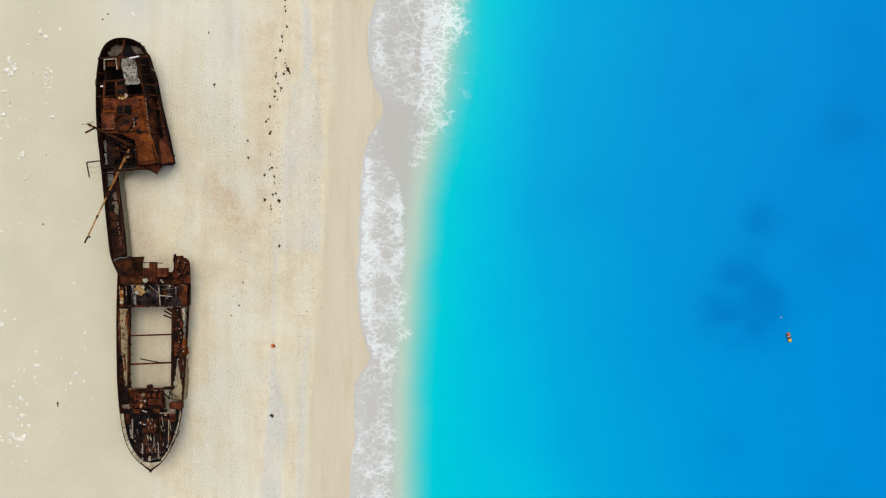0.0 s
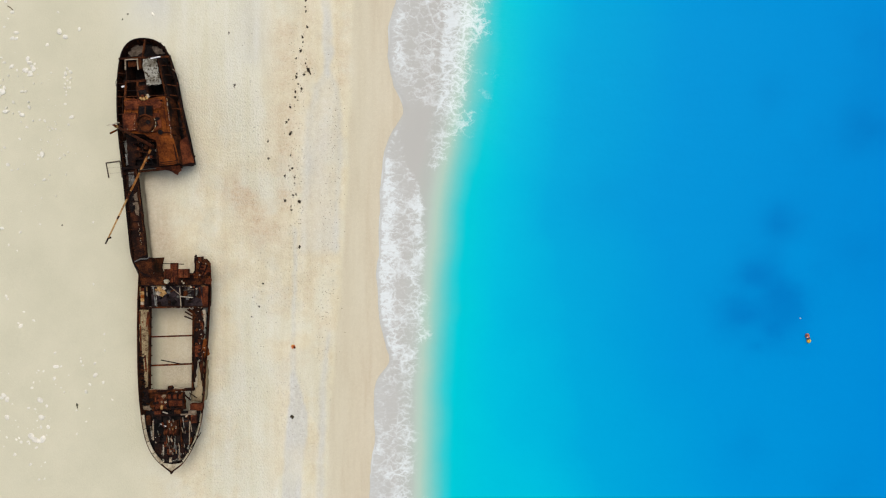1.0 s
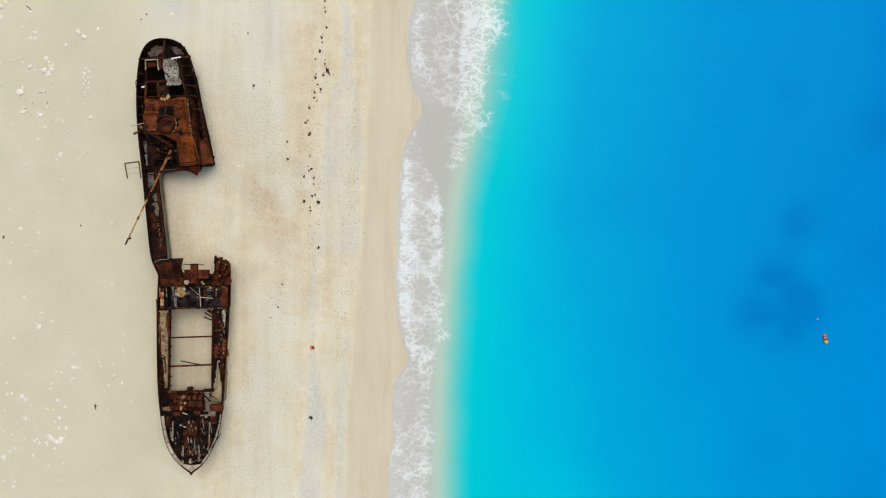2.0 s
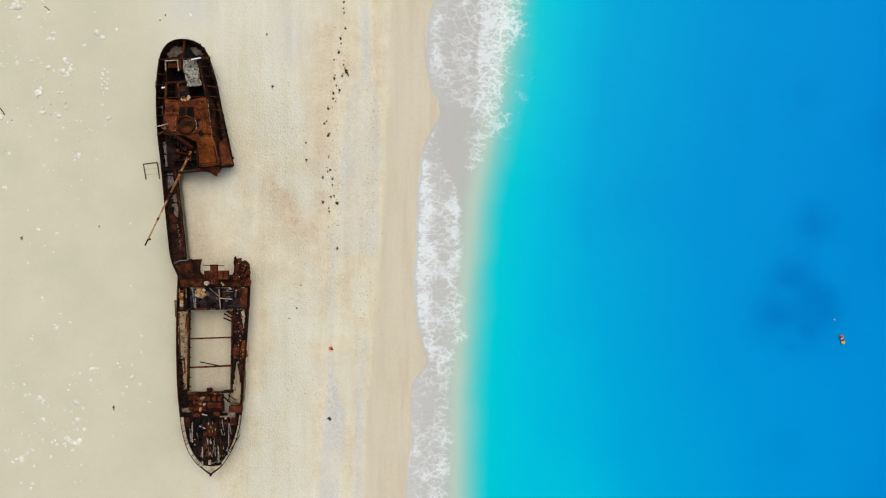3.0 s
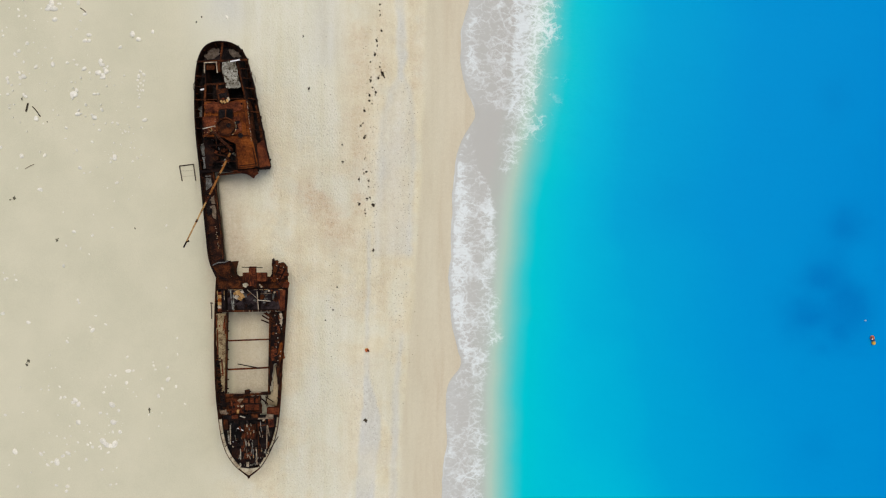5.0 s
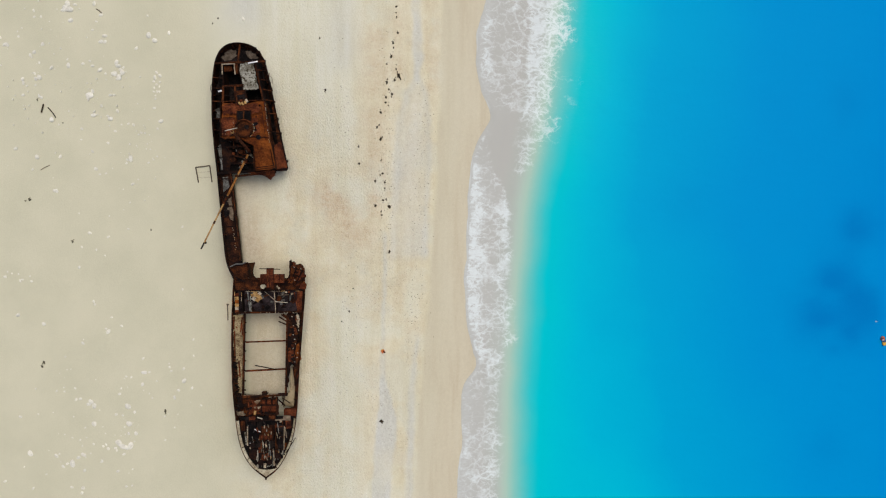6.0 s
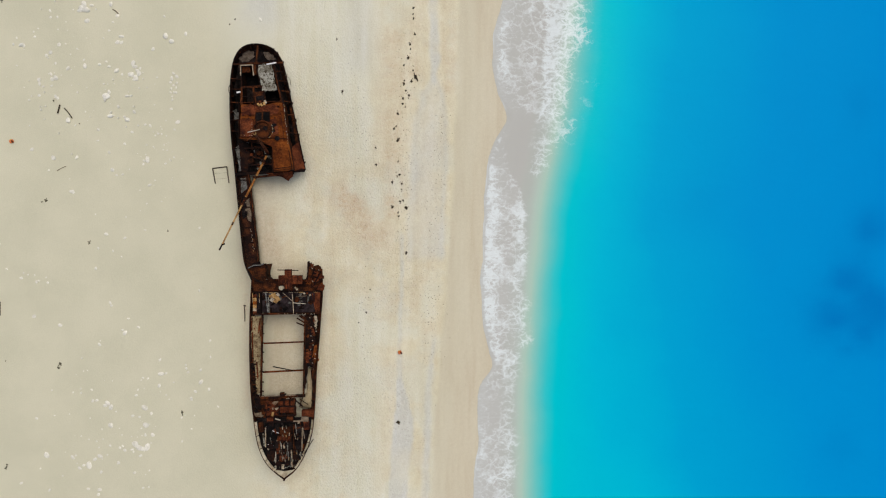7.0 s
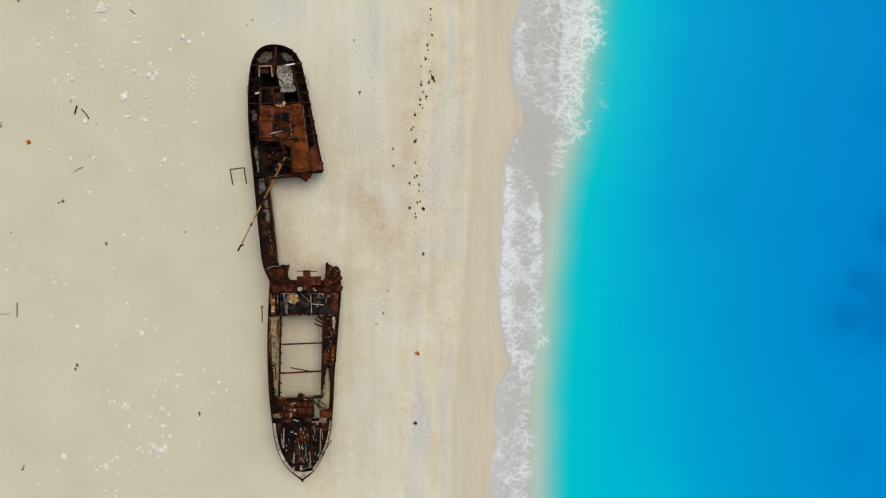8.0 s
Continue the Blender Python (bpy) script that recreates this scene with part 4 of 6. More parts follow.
def make_engine_pit():
    """Dark open space with scattered machinery between house and break."""
    piece("pit_floor", NEAR_BLACK, wreck, plate, [(-37.39, 12.31, 2.40), (-33.53, 11.97, 2.40), (-33.32, 8.84, 2.20), (-37.21, 8.54, 2.40)], 0.06, label="near-black floor of the open engine space")
    piece("side_deck", RUST_DARK, wreck, plate, [(-37.03, 11.83, 3.10), (-35.98, 11.90, 3.10), (-35.74, 10.03, 3.10), (-36.11, 8.72, 3.10), (-36.85, 8.71, 3.10)], 0.06, 0.4, 0.08, 3)
    for a, b, w in (((-36.23, 11.20, 3.60), (-33.96, 11.40, 3.60), 0.16), ((-36.04, 10.42, 3.40), (-34.23, 10.09, 3.20), 0.14), ((-35.47, 11.99, 3.70), (-35.44, 11.02, 3.60), 0.08), ((-36.21, 11.98, 3.70), (-34.43, 11.75, 3.70), 0.09), ((-35.88, 9.48, 3.00), (-33.35, 9.62, 3.00), 0.16), ((-34.62, 11.94, 3.70), (-34.17, 10.92, 3.50), 0.1), ((-35.11, 11.38, 3.70), (-35.05, 10.30, 3.40), 0.1)):
        piece("frame_bar", RUST_BROWN, wreck, beam, a, b, w, w)
    rng = random.Random(5)
    for k in range(52):
        x, y = rng.uniform(464, 514), rng.uniform(256, 304)
        p = PIT(x, y, rng.uniform(2.5, 3.1))
        m = rng.choice((GREY_FLAKE, GREY_DARK, RUST_RED, RUST_DARK, NEAR_BLACK, NEAR_BLACK, NEAR_BLACK, NEAR_BLACK))
        piece("machine_part", m, wreck, block, p, (rng.uniform(0.08, 0.4), rng.uniform(0.12, 0.45), rng.uniform(0.1, 0.45)), rng.uniform(0, 90), (rng.uniform(-25, 25), rng.uniform(-25, 25)))
    for x, y, r in ((478, 288, 0.32), (492, 274, 0.25), (470, 298, 0.22)):
        p = Vector(PIT(x, y, 2.8))
        piece("pump", RUST, wreck, bar, p, p + Vector((0, 0, 0.4)), r, 10)


def PIT(u, v, z):
    """A place in the engine space (plan units of 6 cm)."""
    return (-34.94 + (u - 490) * 0.0625, 10.08 - (v - 285) * 0.0628, z)


def make_side_strip():
    """The narrow side deck that still joins the two halves."""
    piece("side_deck", RUST_BROWN, wreck, plate, [(-37.27, 8.61, 2.90), (-36.06, 8.61, 2.90), (-35.72, 6.30, 2.90), (-35.36, 2.85, 2.90), (-35.09, 0.34, 2.90), (-34.92, -1.54, 3.00), (-36.15, -1.66, 3.00), (-36.66, 1.60, 2.90), (-36.96, 5.35, 2.90)], 0.08, 0.5, 0.05, 11, label="rusted strip of side deck joining the two halves")
    inner = [(-36.0, 8.71, 3.15), (-35.68, 6.28, 3.12), (-35.30, 2.84, 3.12), (-35.03, 0.35, 3.15), (-34.86, -1.65, 3.3)]
    coam = piece("coaming", RUST_BROWN, wreck, shell, inner, 0, 0.08, 2.7, 0.05, 0.4, 3, ragged=0.12)
    piece("coaming_lip", RUST, coam, rail, inner, 0.07)
    for q, m in (([(-36.88, 7.98, 2.96), (-36.27, 8.11, 2.96), (-36.14, 6.85, 2.96), (-36.82, 6.35, 2.96)], GREY_DARK), ([(-36.52, 5.48, 2.96), (-35.90, 5.85, 2.96), (-35.72, 3.16, 2.96), (-36.09, 3.35, 2.96)], WOOD), ([(-36.82, 6.22, 2.97), (-36.27, 6.23, 2.97), (-36.15, 3.85, 2.97), (-36.64, 3.47, 2.97)], NEAR_BLACK), ([(-37.14, 10.01, 3.16), (-36.83, 10.07, 3.16), (-36.77, 8.83, 3.16), (-37.02, 8.70, 3.16)], GREY_DARK)):
        bm = bmesh.new()
        plate(bm, list(q), 0.03, 0.3, 0.08, 13)
        part("deck_patch", bm, m, wreck)
    for k in range(12):
        f = k / 11
        p = Vector((-35.77, 2.35, 3.00)).lerp(Vector((-35.40, -0.03, 3.00)), f)
        if k not in (2, 7):
            piece("deck_stud", (PALE, CREAM, OCHRE)[k % 3], wreck, block, (p.x + 0.06 * math.sin(k * 2.7), p.y, p.z + 0.04), (0.06, 0.08 + 0.05 * (k % 2), 0.08), 20 + 15 * math.sin(k))
    for y in (318, 346, 366, 402, 428, 455):
        a = STRIP(y)
        piece("deck_frame", RUST_DARK, wreck, beam, a, a + Vector((1.35, 0.05, -0.1)), 0.12, 0.14)
    # torn plates at the corner
    bm = bmesh.new()
    plate(bm, [(-36.17, -1.65, 3.40), (-34.82, -1.52, 3.40), (-33.85, -1.38, 3.90), (-33.86, -1.77, 3.60), (-34.06, -3.16, 3.20), (-34.29, -3.73, 3.00), (-35.34, -3.71, 3.30), (-35.62, -2.89, 3.40)], 0.06, 0.4, 0.08, 14)
    part("torn_plate", bm, RUST, wreck, "torn corner plate")
    bm = bmesh.new()
    plate(bm, [(-36.03, -1.52, 3.50), (-34.57, -1.20, 3.70), (-34.53, -1.70, 3.60), (-35.78, -2.02, 3.50)], 0.05, 0.3, 0.06, 15)
    part("torn_plate", bm, RUST_DARK, wreck)
    # grey bar for the light caught on the torn edge, put into its colour
    piece("plate_edge", GREY_DARK, wreck, rail, [(-35.92, -1.95, 3.62), (-35.2, -1.62, 3.75), (-34.5, -1.60, 3.80), (-34.08, -1.40, 3.95)], 0.06)
    piece("bent_pipe", RUST_DARK, wreck, rail, [(-35.95, -2.15, 3.60), (-35.45, -2.9, 3.62), (-34.9, -3.35, 3.50), (-34.3, -3.55, 3.35)], 0.10)


def STRIP(v):
    """Outer end of a frame across the side strip."""
    f = (v - 305) / 165
    return Vector((-37.45 + 0.95 * f, 8.6 - 10.4 * f, 3.02))


def make_mid():
    """The broken end of the forward half: curved plate, gallows and an open burnt house."""
    bm = bmesh.new()
    plate(bm, [(-35.57, -3.41, 3.10), (-34.10, -3.23, 3.00), (-31.82, -3.12, 2.90), (-29.78, -3.25, 2.80), (-29.51, -2.17, 2.90), (-29.55, -1.29, 3.10), (-29.30, -1.22, 3.10), (-29.20, -1.67, 2.90), (-28.36, -1.62, 2.60), (-28.06, -1.94, 2.50), (-28.07, -4.49, 2.40), (-31.84, -4.64, 2.80), (-35.45, -4.54, 3.10)], 0.07, 0.4, 0.08, 16)
    part("broken_deck", bm, RUST, wreck, "torn and bent deck plate at the break")
    bm = bmesh.new()
    shell(bm, [(-34.00, -1.52, 3.50), (-34.06, -3.03, 3.20), (-33.05, -3.42, 3.00), (-30.58, -3.43, 2.90), (-29.64, -3.12, 2.90), (-29.47, -1.41, 3.20)], 0, 0.07, 0.6, 0.12, 0.4, 4, ragged=0.35)
    part("torn_bulkhead", bm, RUST, wreck, "ragged torn bulkhead")
    rng = random.Random(21)
    for k in range(16):
        x, y = rng.uniform(578, 602), rng.uniform(472, 515)
        p = MID(x, y, rng.uniform(2.7, 3.0))
        m = rng.choice((RUST, RUST_RED, RUST_DARK, RUST_ORANGE, RUST_RED))
        bm = bmesh.new()
        s = rng.uniform(0.25, 0.6)
        plate(bm, [(p[0] - s, p[1] - s * 0.4, p[2]), (p[0] + s * 0.5, p[1] - s * 0.6, p[2] + 0.1), (p[0] + s * 0.6, p[1] + s * 0.5, p[2] + 0.2), (p[0] - s * 0.5, p[1] + s * 0.6, p[2] - 0.1)], 0.04, 0.2, 0.1, k)
        part("scrap_plate", bm, m, wreck)
    for x, y in ((585, 477), (597, 480), (586, 500)):
        piece("bent_flake", PALE, wreck, block, MID(x, y, 3.15), (0.08, 0.14, 0.05), x * 13 % 90, (20, 12))
    for a, b in (((576, 497), (580, 464)), ((588, 505), (601, 482)), ((582, 512), (603, 495)), ((580, 500), (590, 478))):
        piece("bent_bar", RUST_DARK, wreck, bar, MID(*a, 2.9), MID(*b, 3.25), 0.07)
    # winch housing in front of the house
    box = piece("winch_housing", RUST_RED, wreck, block, (-31.29, -3.21, 3.50), (2.55, 0.95, 0.7), 0, label="rust-red winch housing at the break")
    piece("winch_tower", RUST_RED, box, block, (-31.50, -2.51, 3.70), (0.72, 0.9, 0.5), 0)
    piece("cross_rod", RUST_DARK, box, bar, (-32.61, -2.12, 4.00), (-30.36, -2.19, 3.90), 0.05)
    for x in (531, 541, 552, 562):
        piece("housing_rib", RUST, box, block, MID(x, 497, 3.9), (0.08, 0.95, 0.14))
    piece("winch_drum", RUST, wreck, bar, (-31.98, -4.15, 3.40), (-30.87, -4.15, 3.40), 0.36, 12)
    for x in (536, 545, 554):
        p = MID(x, 512, 3.4)
        piece("drum_flange", RUST_DARK, wreck, bar, (p[0] - 0.05, p[1], p[2]), (p[0] + 0.05, p[1], p[2]), 0.46, 12)
    piece("gearbox", RUST_RED, wreck, block, (-31.54, -3.88, 3.6), (0.85, 0.6, 0.55), 3, label="red-brown rusted winch gearbox")
    for dx in (-0.28, 0.0, 0.28):
        piece("gearbox_rib", RUST_DARK, wreck, block, (-31.54 + dx, -3.88, 3.89), (0.07, 0.56, 0.06), 3)
    bm = bmesh.new()
    plate(bm, [(-32.43, -3.96, 4.30), (-31.99, -3.83, 4.40), (-31.82, -4.08, 4.30), (-32.15, -4.34, 4.20), (-32.39, -4.21, 4.20)], 0.25, 0.2, 0.05, 2)
    part("pale_lump", bm, LINING, wreck, "pale flaking lump on the winch deck")
    for x, y, s, m in ((520, 524, 0.5, OCHRE), (526, 530, 0.5, OCHRE), (517, 532, 0.42, PALE), (523, 534, 0.4, OCHRE), (527, 523, 0.3, PALE), (514, 526, 0.3, OCHRE)):
        piece("ochre_sheet", m, wreck, block, MID(x, y, 3.75), (s, s * 1.1, 0.08), x * 11 % 60, (14, -9))
    for x, y in ((556, 511), (559, 514), (577, 521), (582, 524), (572, 521)):
        piece("pale_sheet", CREAM if x != 577 else RUST_RED, wreck, block, MID(x, y, 3.4), (0.2, 0.2, 0.06), x * 7 % 50, (10, 10))
    # burnt house: floor, walls, inner frames
    house = piece("burnt_house", SLATE, wreck, plate, [(-35.75, -4.73, 2.30), (-28.30, -4.70, 2.10), (-28.36, -7.07, 2.10), (-35.69, -7.14, 2.30)], 0.08, label="roofless burnt-out midship house")
    for a, b, w in (((-35.57, -4.60, 3.10), (-28.10, -4.59, 2.70), 0.14), ((-35.64, -7.05, 3.10), (-28.24, -7.01, 2.60), 0.18), ((-35.51, -4.60, 3.10), (-35.51, -7.05, 3.10), 0.12), ((-28.23, -4.66, 2.60), (-28.31, -7.02, 2.50), 0.16), ((-34.77, -4.60, 3.10), (-34.71, -7.05, 3.10), 0.10), ((-31.08, -4.63, 2.90), (-31.08, -7.03, 2.90), 0.09), ((-29.65, -4.64, 2.80), (-29.72, -5.97, 2.80), 0.08)):
        piece("house_wall", RUST_DARK, house, beam, (a[0], a[1], a[2] - 0.45), (b[0], b[1], b[2] - 0.45), w, 0.9)
    for a, b, m, w in (((503, 520), (507, 555), GREY_DARK, 0.14), ((508, 528), (509, 556), GREY_FLAKE, 0.08), ((550, 522), (552, 556), CREAM, 0.07), ((551, 538), (573, 540), PALE, 0.08), ((533, 520), (553, 538), CREAM, 0.035), ((556, 527), (575, 526), WOOD, 0.06), ((497, 557), (511, 558), PALE, 0.16), ((585, 522), (592, 554), RUST_RED, 0.14)):
        piece("frame_bar", m, house, beam, MID(*a, 3.12), MID(*b, 3.02), w, 0.08)
    for a, b in (((-35.45, -4.68, 3.12), (-28.35, -4.67, 2.72)), ((-34.80, -4.75, 3.13), (-34.76, -6.95, 3.13)), ((-28.42, -4.75, 2.62), (-28.48, -6.9, 2.52)), ((-35.55, -4.75, 3.13), (-35.55, -6.95, 3.13))):
        p, q = Vector(a), Vector(b)
        n = max(3, round((q - p).length / 0.55))
        for k in range(n):
            if (k * 7 + n) % 5 not in (0, 3):
                piece("pale_rim", CREAM if k % 3 else OCHRE, house, beam, p.lerp(q, k / n), p.lerp(q, (k + 0.85) / n), 0.045, 0.05)
    for y, m in ((526, RUST_RED), (532, OCHRE), (538, RUST_ORANGE), (544, OCHRE), (550, CREAM), (555, RUST_RED)):
        piece("side_panel", m, house, block, MID(484, y, 3.12), (0.4, 0.36, 0.06), y * 5 % 30 - 15)
    piece("side_panel", RUST_RED, house, plate, [(-28.78, -4.71, 2.75), (-28.15, -4.71, 2.75), (-28.23, -7.01, 2.65), (-28.73, -7.00, 2.65)], 0.06)
    for k in range(18):
        piece("eaves_tooth", CREAM if k % 3 else RUST, house, block, MID(500 + k * 5.2, 557.5, 3.1), (0.09, 0.10, 0.08), k * 17 % 40)
    for k in range(26):
        x, y = rng.uniform(494, 592), rng.uniform(523, 553)
        m = rng.choice((NEAR_BLACK, RUST_DARK, RUST_DARK, RUST, GREY_DARK))
        piece("debris", m, house, block, MID(x, y, 2.42), (rng.uniform(0.15, 0.7), rng.uniform(0.1, 0.5), rng.uniform(0.1, 0.25)), rng.uniform(0, 90), (rng.uniform(-15, 15), rng.uniform(-15, 15)))


def MID(u, v, z):
    """A place on the midship deck (plan units of 6 cm)."""
    return (-32.68 + (u - 526) * 0.0624, -5.06 - (v - 526) * 0.0629, z)


def make_bow():
    left = [(-35.56, -3.27, 3.40), (-35.80, -6.85, 3.20), (-35.89, -10.93, 3.10), (-35.72, -15.28, 3.30), (-35.35, -18.33, 3.60), (-34.98, -20.96, 3.60), (-34.37, -22.78, 3.60), (-33.47, -24.15, 3.50), (-32.06, -25.41, 3.40)]
    right = [(-32.06, -25.41, 3.40), (-30.78, -24.35, 3.25), (-29.69, -22.48, 3.05), (-29.10, -20.55, 2.80), (-28.90, -18.57, 2.40), (-28.81, -16.28, 2.10), (-28.70, -13.44, 1.90), (-28.44, -10.54, 2.00), (-28.15, -7.30, 2.30), (-27.93, -4.74, 2.50), (-27.99, -2.07, 2.50)]
    for pts in (left, right):
        hull = piece("bow_hull", HULL, wreck, shell, pts[::-1], -1, 0.09, -0.5, 0.09, label="rusted bow plating with traces of cream paint", ragged=0.05)
        piece("gunwale", RUST, hull, rail, pts, 0.05)
        line = curve_points(pts, 0.85)
        for i in range(1, len(line) - 1, 2):
            p, q = line[i], line[i + 1] - line[i - 1]
            inn = Vector((-q.y, q.x, 0)).normalized()
            piece("rib", RUST_DARK, hull, beam, p + inn * 0.15 + Vector((0, 0, -0.12)), p + inn * 0.15 + lean(-inn) * 0.75 + Vector((0, 0, -2.0)), 0.09, 0.2)
    tip = Vector((-32.05, -25.45, 3.45))
    piece("stem", RUST, wreck, bar, tip, tip + Vector((0, 0.75, -3.8)), 0.12, 8)

    # cream inner face of the bow bulwark, in lengths
    def inner(pts, lo, hi):
        line = [p for p in curve_points(pts, 0.5) if lo < p.y < hi]
        for i in range(0, len(line) - 1, 3):
            seg = line[i:i + 4]
            if len(seg) < 2:
                continue
            bm = bmesh.new()
            quads = []
            for j, p in enumerate(seg):
                q = seg[min(j + 1, len(seg) - 1)] - seg[max(j - 1, 0)]
                inn = Vector((-q.y, q.x, 0)).normalized()
                quads.append([bm.verts.new(p + inn * a + Vector((0, 0, b))) for a, b in ((0.04, 0.02), (0.27, -0.14), (0.27, -0.22), (0.04, -0.08))])
            for a, b in zip(quads, quads[1:]):
                for k in range(4):
                    bm.faces.new((a[k], a[(k + 1) % 4], b[(k + 1) % 4], b[k]))
            bm.faces.new(quads[0][::-1])
            bm.faces.new(quads[-1])
            part("bulwark_lining", bm, LINING, wreck)
            p = seg[0]
            q = seg[1] - seg[0]
            inn = Vector((-q.y, q.x, 0)).normalized()
            piece("bulwark_stay", RUST_DARK, wreck, beam, p + inn * 0.1 + Vector((0, 0, 0.02)), p + inn * 0.5 + Vector((0, 0, -0.30)), 0.06, 0.12)
    inner(left, -24.6, -18.4)
    inner(right, -24.6, -18.6)
    bm = bmesh.new()
    plate(bm, [(-33.75, -24.09, 3.30), (-33.03, -24.40, 3.20), (-32.10, -24.54, 3.20), (-31.16, -24.43, 3.20), (-30.54, -24.00, 3.20), (-31.09, -24.54, 3.25), (-32.08, -25.26, 3.30), (-33.06, -24.53, 3.35)], 0.06)
    part("bow_plate", bm, LINING, wreck, "cream-painted plate in the bow tip")

    # hatch frame of the hold
    for a, b, w in (((-34.47, -7.18, 3.05), (-34.72, -16.36, 2.80), 0.16), ((-29.90, -7.28, 2.40), (-30.12, -16.44, 2.20), 0.16), ((-34.72, -16.42, 2.80), (-29.93, -16.37, 2.20), 0.34), ((-35.33, -7.05, 3.10), (-28.31, -7.02, 2.50), 0.24)):
        piece("coaming", RUST, wreck, beam, a, b, w * 0.8, 0.5)
    piece("coaming_lip", CREAM, wreck, beam, (-34.70, -16.27, 2.90), (-30.94, -16.20, 2.60), 0.07, 0.06)
    piece("hatch_beam", RUST_RED, wreck, beam, (-34.37, -10.34, 2.95), (-29.98, -10.29, 2.30), 0.15, 0.22)
    piece("hatch_beam", RUST_RED, wreck, beam, (-34.47, -13.58, 2.80), (-30.06, -13.50, 2.20), 0.17, 0.22)
    piece("loose_bar", RUST_DARK, wreck, bar, (-33.39, -12.94, 2.90), (-31.13, -13.47, 2.60), 0.06)
    piece("bracket", RUST, wreck, block, (-32.34, -16.12, 2.85), (0.5, 0.55, 0.35), 8)
    piece("bracket", RUST_DARK, wreck, bar, (-32.73, -16.31, 3.10), (-31.86, -15.94, 3.10), 0.09)
    # knees along the coamings
    for y in (575, 592, 608, 624, 641, 658, 676, 692):
        f = (y - 560) / 145
        piece("coaming_knee", RUST, wreck, block, (-34.4 - 0.15 * f, -7.2 - 9.35 * f, 3.0 - 0.25 * f), (0.24, 0.12, 0.18), y * 7 % 40 - 20)
    bm = bmesh.new()
    plate(bm, [(-35.73, -7.31, 2.95), (-34.56, -7.33, 2.90), (-34.64, -9.73, 2.85), (-34.72, -12.89, 2.80), (-34.87, -15.94, 2.70), (-35.17, -16.05, 2.75), (-35.33, -13.50, 2.85), (-35.75, -10.97, 2.90)], 0.06, 0.4, 0.07, 37)
    part("side_deck", bm, STAINED, wreck, "port side deck covered in rust-stained pale sand")
    # loose planks on the port side
    for a, b in (((-35.37, -8.58, 2.90), (-35.38, -11.15, 2.60)), ((-34.73, -7.56, 3.00), (-35.30, -11.01, 2.70)), ((-35.60, -9.07, 3.00), (-35.56, -12.23, 2.90)), ((-35.62, -7.45, 3.00), (-35.70, -8.9, 3.00)), ((-34.80, -8.1, 2.95), (-34.76, -9.6, 2.90)), ((-35.15, -12.4, 2.90), (-35.05, -14.3, 2.80))):
        piece("loose_plank", RUST_RED, wreck, beam, a, b, 0.14, 0.08)
    rng = random.Random(31)
    for k in range(44):
        f = k / 43
        x, y = 478.5 + 6 * f + rng.uniform(-1.5, 4), 632 + 100 * f
        p = FORE(x, y, 2.75 + rng.uniform(-0.2, 0.2))
        piece("frame_scrap", rng.choice((RUST_DARK, RUST_DARK, NEAR_BLACK, RUST)), wreck, block, p, (rng.uniform(0.2, 0.6), rng.uniform(0.06, 0.2), 0.12), rng.uniform(-20, 20), (rng.uniform(-20, 20), 0))
    # starboard side deck, torn
    bm = bmesh.new()
    plate(bm, [(-29.91, -7.16, 2.35), (-28.90, -7.17, 2.30), (-28.87, -9.88, 2.10), (-29.07, -12.46, 2.00), (-29.64, -13.22, 2.00), (-29.90, -15.66, 2.00), (-30.14, -15.63, 2.10), (-29.99, -12.41, 2.20), (-30.04, -9.84, 2.30)], 0.06, 0.4, 0.09, 33)
    part("side_deck", bm, RUST_DARK, wreck, "torn starboard side deck")
    bm = bmesh.new()
    plate(bm, [(-28.93, -10.78, 2.10), (-28.75, -10.67, 2.00), (-28.52, -12.60, 1.30), (-28.88, -12.88, 1.50), (-29.15, -13.12, 1.90), (-29.25, -12.44, 2.10)], 0.06, 0.35, 0.06, 34)
    part("side_plate", bm, RUST_ORANGE, wreck, "orange-red plate folded over the side")
    bm = bmesh.new()
    plate(bm, [(-29.85, -11.50, 2.30), (-29.30, -11.27, 2.20), (-29.24, -12.43, 2.15), (-29.81, -12.73, 2.20)], 0.05, 0.3, 0.07, 35)
    part("side_plate", bm, RUST_RED, wreck)
    for a, b in (((557, 566), (574, 578)), ((561, 562), (576, 574)), ((556, 574), (572, 582)), ((564, 561), (573, 569)), ((585, 650), (584, 690)), ((588, 640), (586, 700)), ((582, 655), (583, 676))):
        piece("bent_bar", RUST, wreck, beam, FORE(*a, 2.75), FORE(*b, 2.35), 0.14, 0.1)
    for k in range(34):
        f = rng.random()
        x, y = 574 + rng.uniform(0, 17) * (1 - 0.4 * f), 562 + 92 * f
        piece("scrap", rng.choice((RUST, RUST_DARK, RUST_RED, RUST_BROWN, RUST, NEAR_BLACK)), wreck, block, FORE(x, y, 2.42 - 0.35 * f), (rng.uniform(0.12, 0.45), rng.uniform(0.15, 0.6), rng.uniform(0.06, 0.2)), rng.uniform(-30, 30), (rng.uniform(-20, 20), rng.uniform(-20, 20)))
    for k in range(11):
        piece("pale_flake", PALE, wreck, block, FORE(582 + rng.uniform(-4, 9), 566 + 82 * k / 10, 2.5 - 0.03 * k), (0.08, 0.13, 0.05), rng.uniform(0, 90), (15, 15))
    bm = bmesh.new()
    plate(bm, [(-28.92, -7.40, 2.50), (-28.62, -7.35, 2.42), (-28.58, -8.3, 2.34), (-28.74, -8.9, 2.30), (-28.90, -8.4, 2.34)], 0.05, 0.16, 0.09, 36)
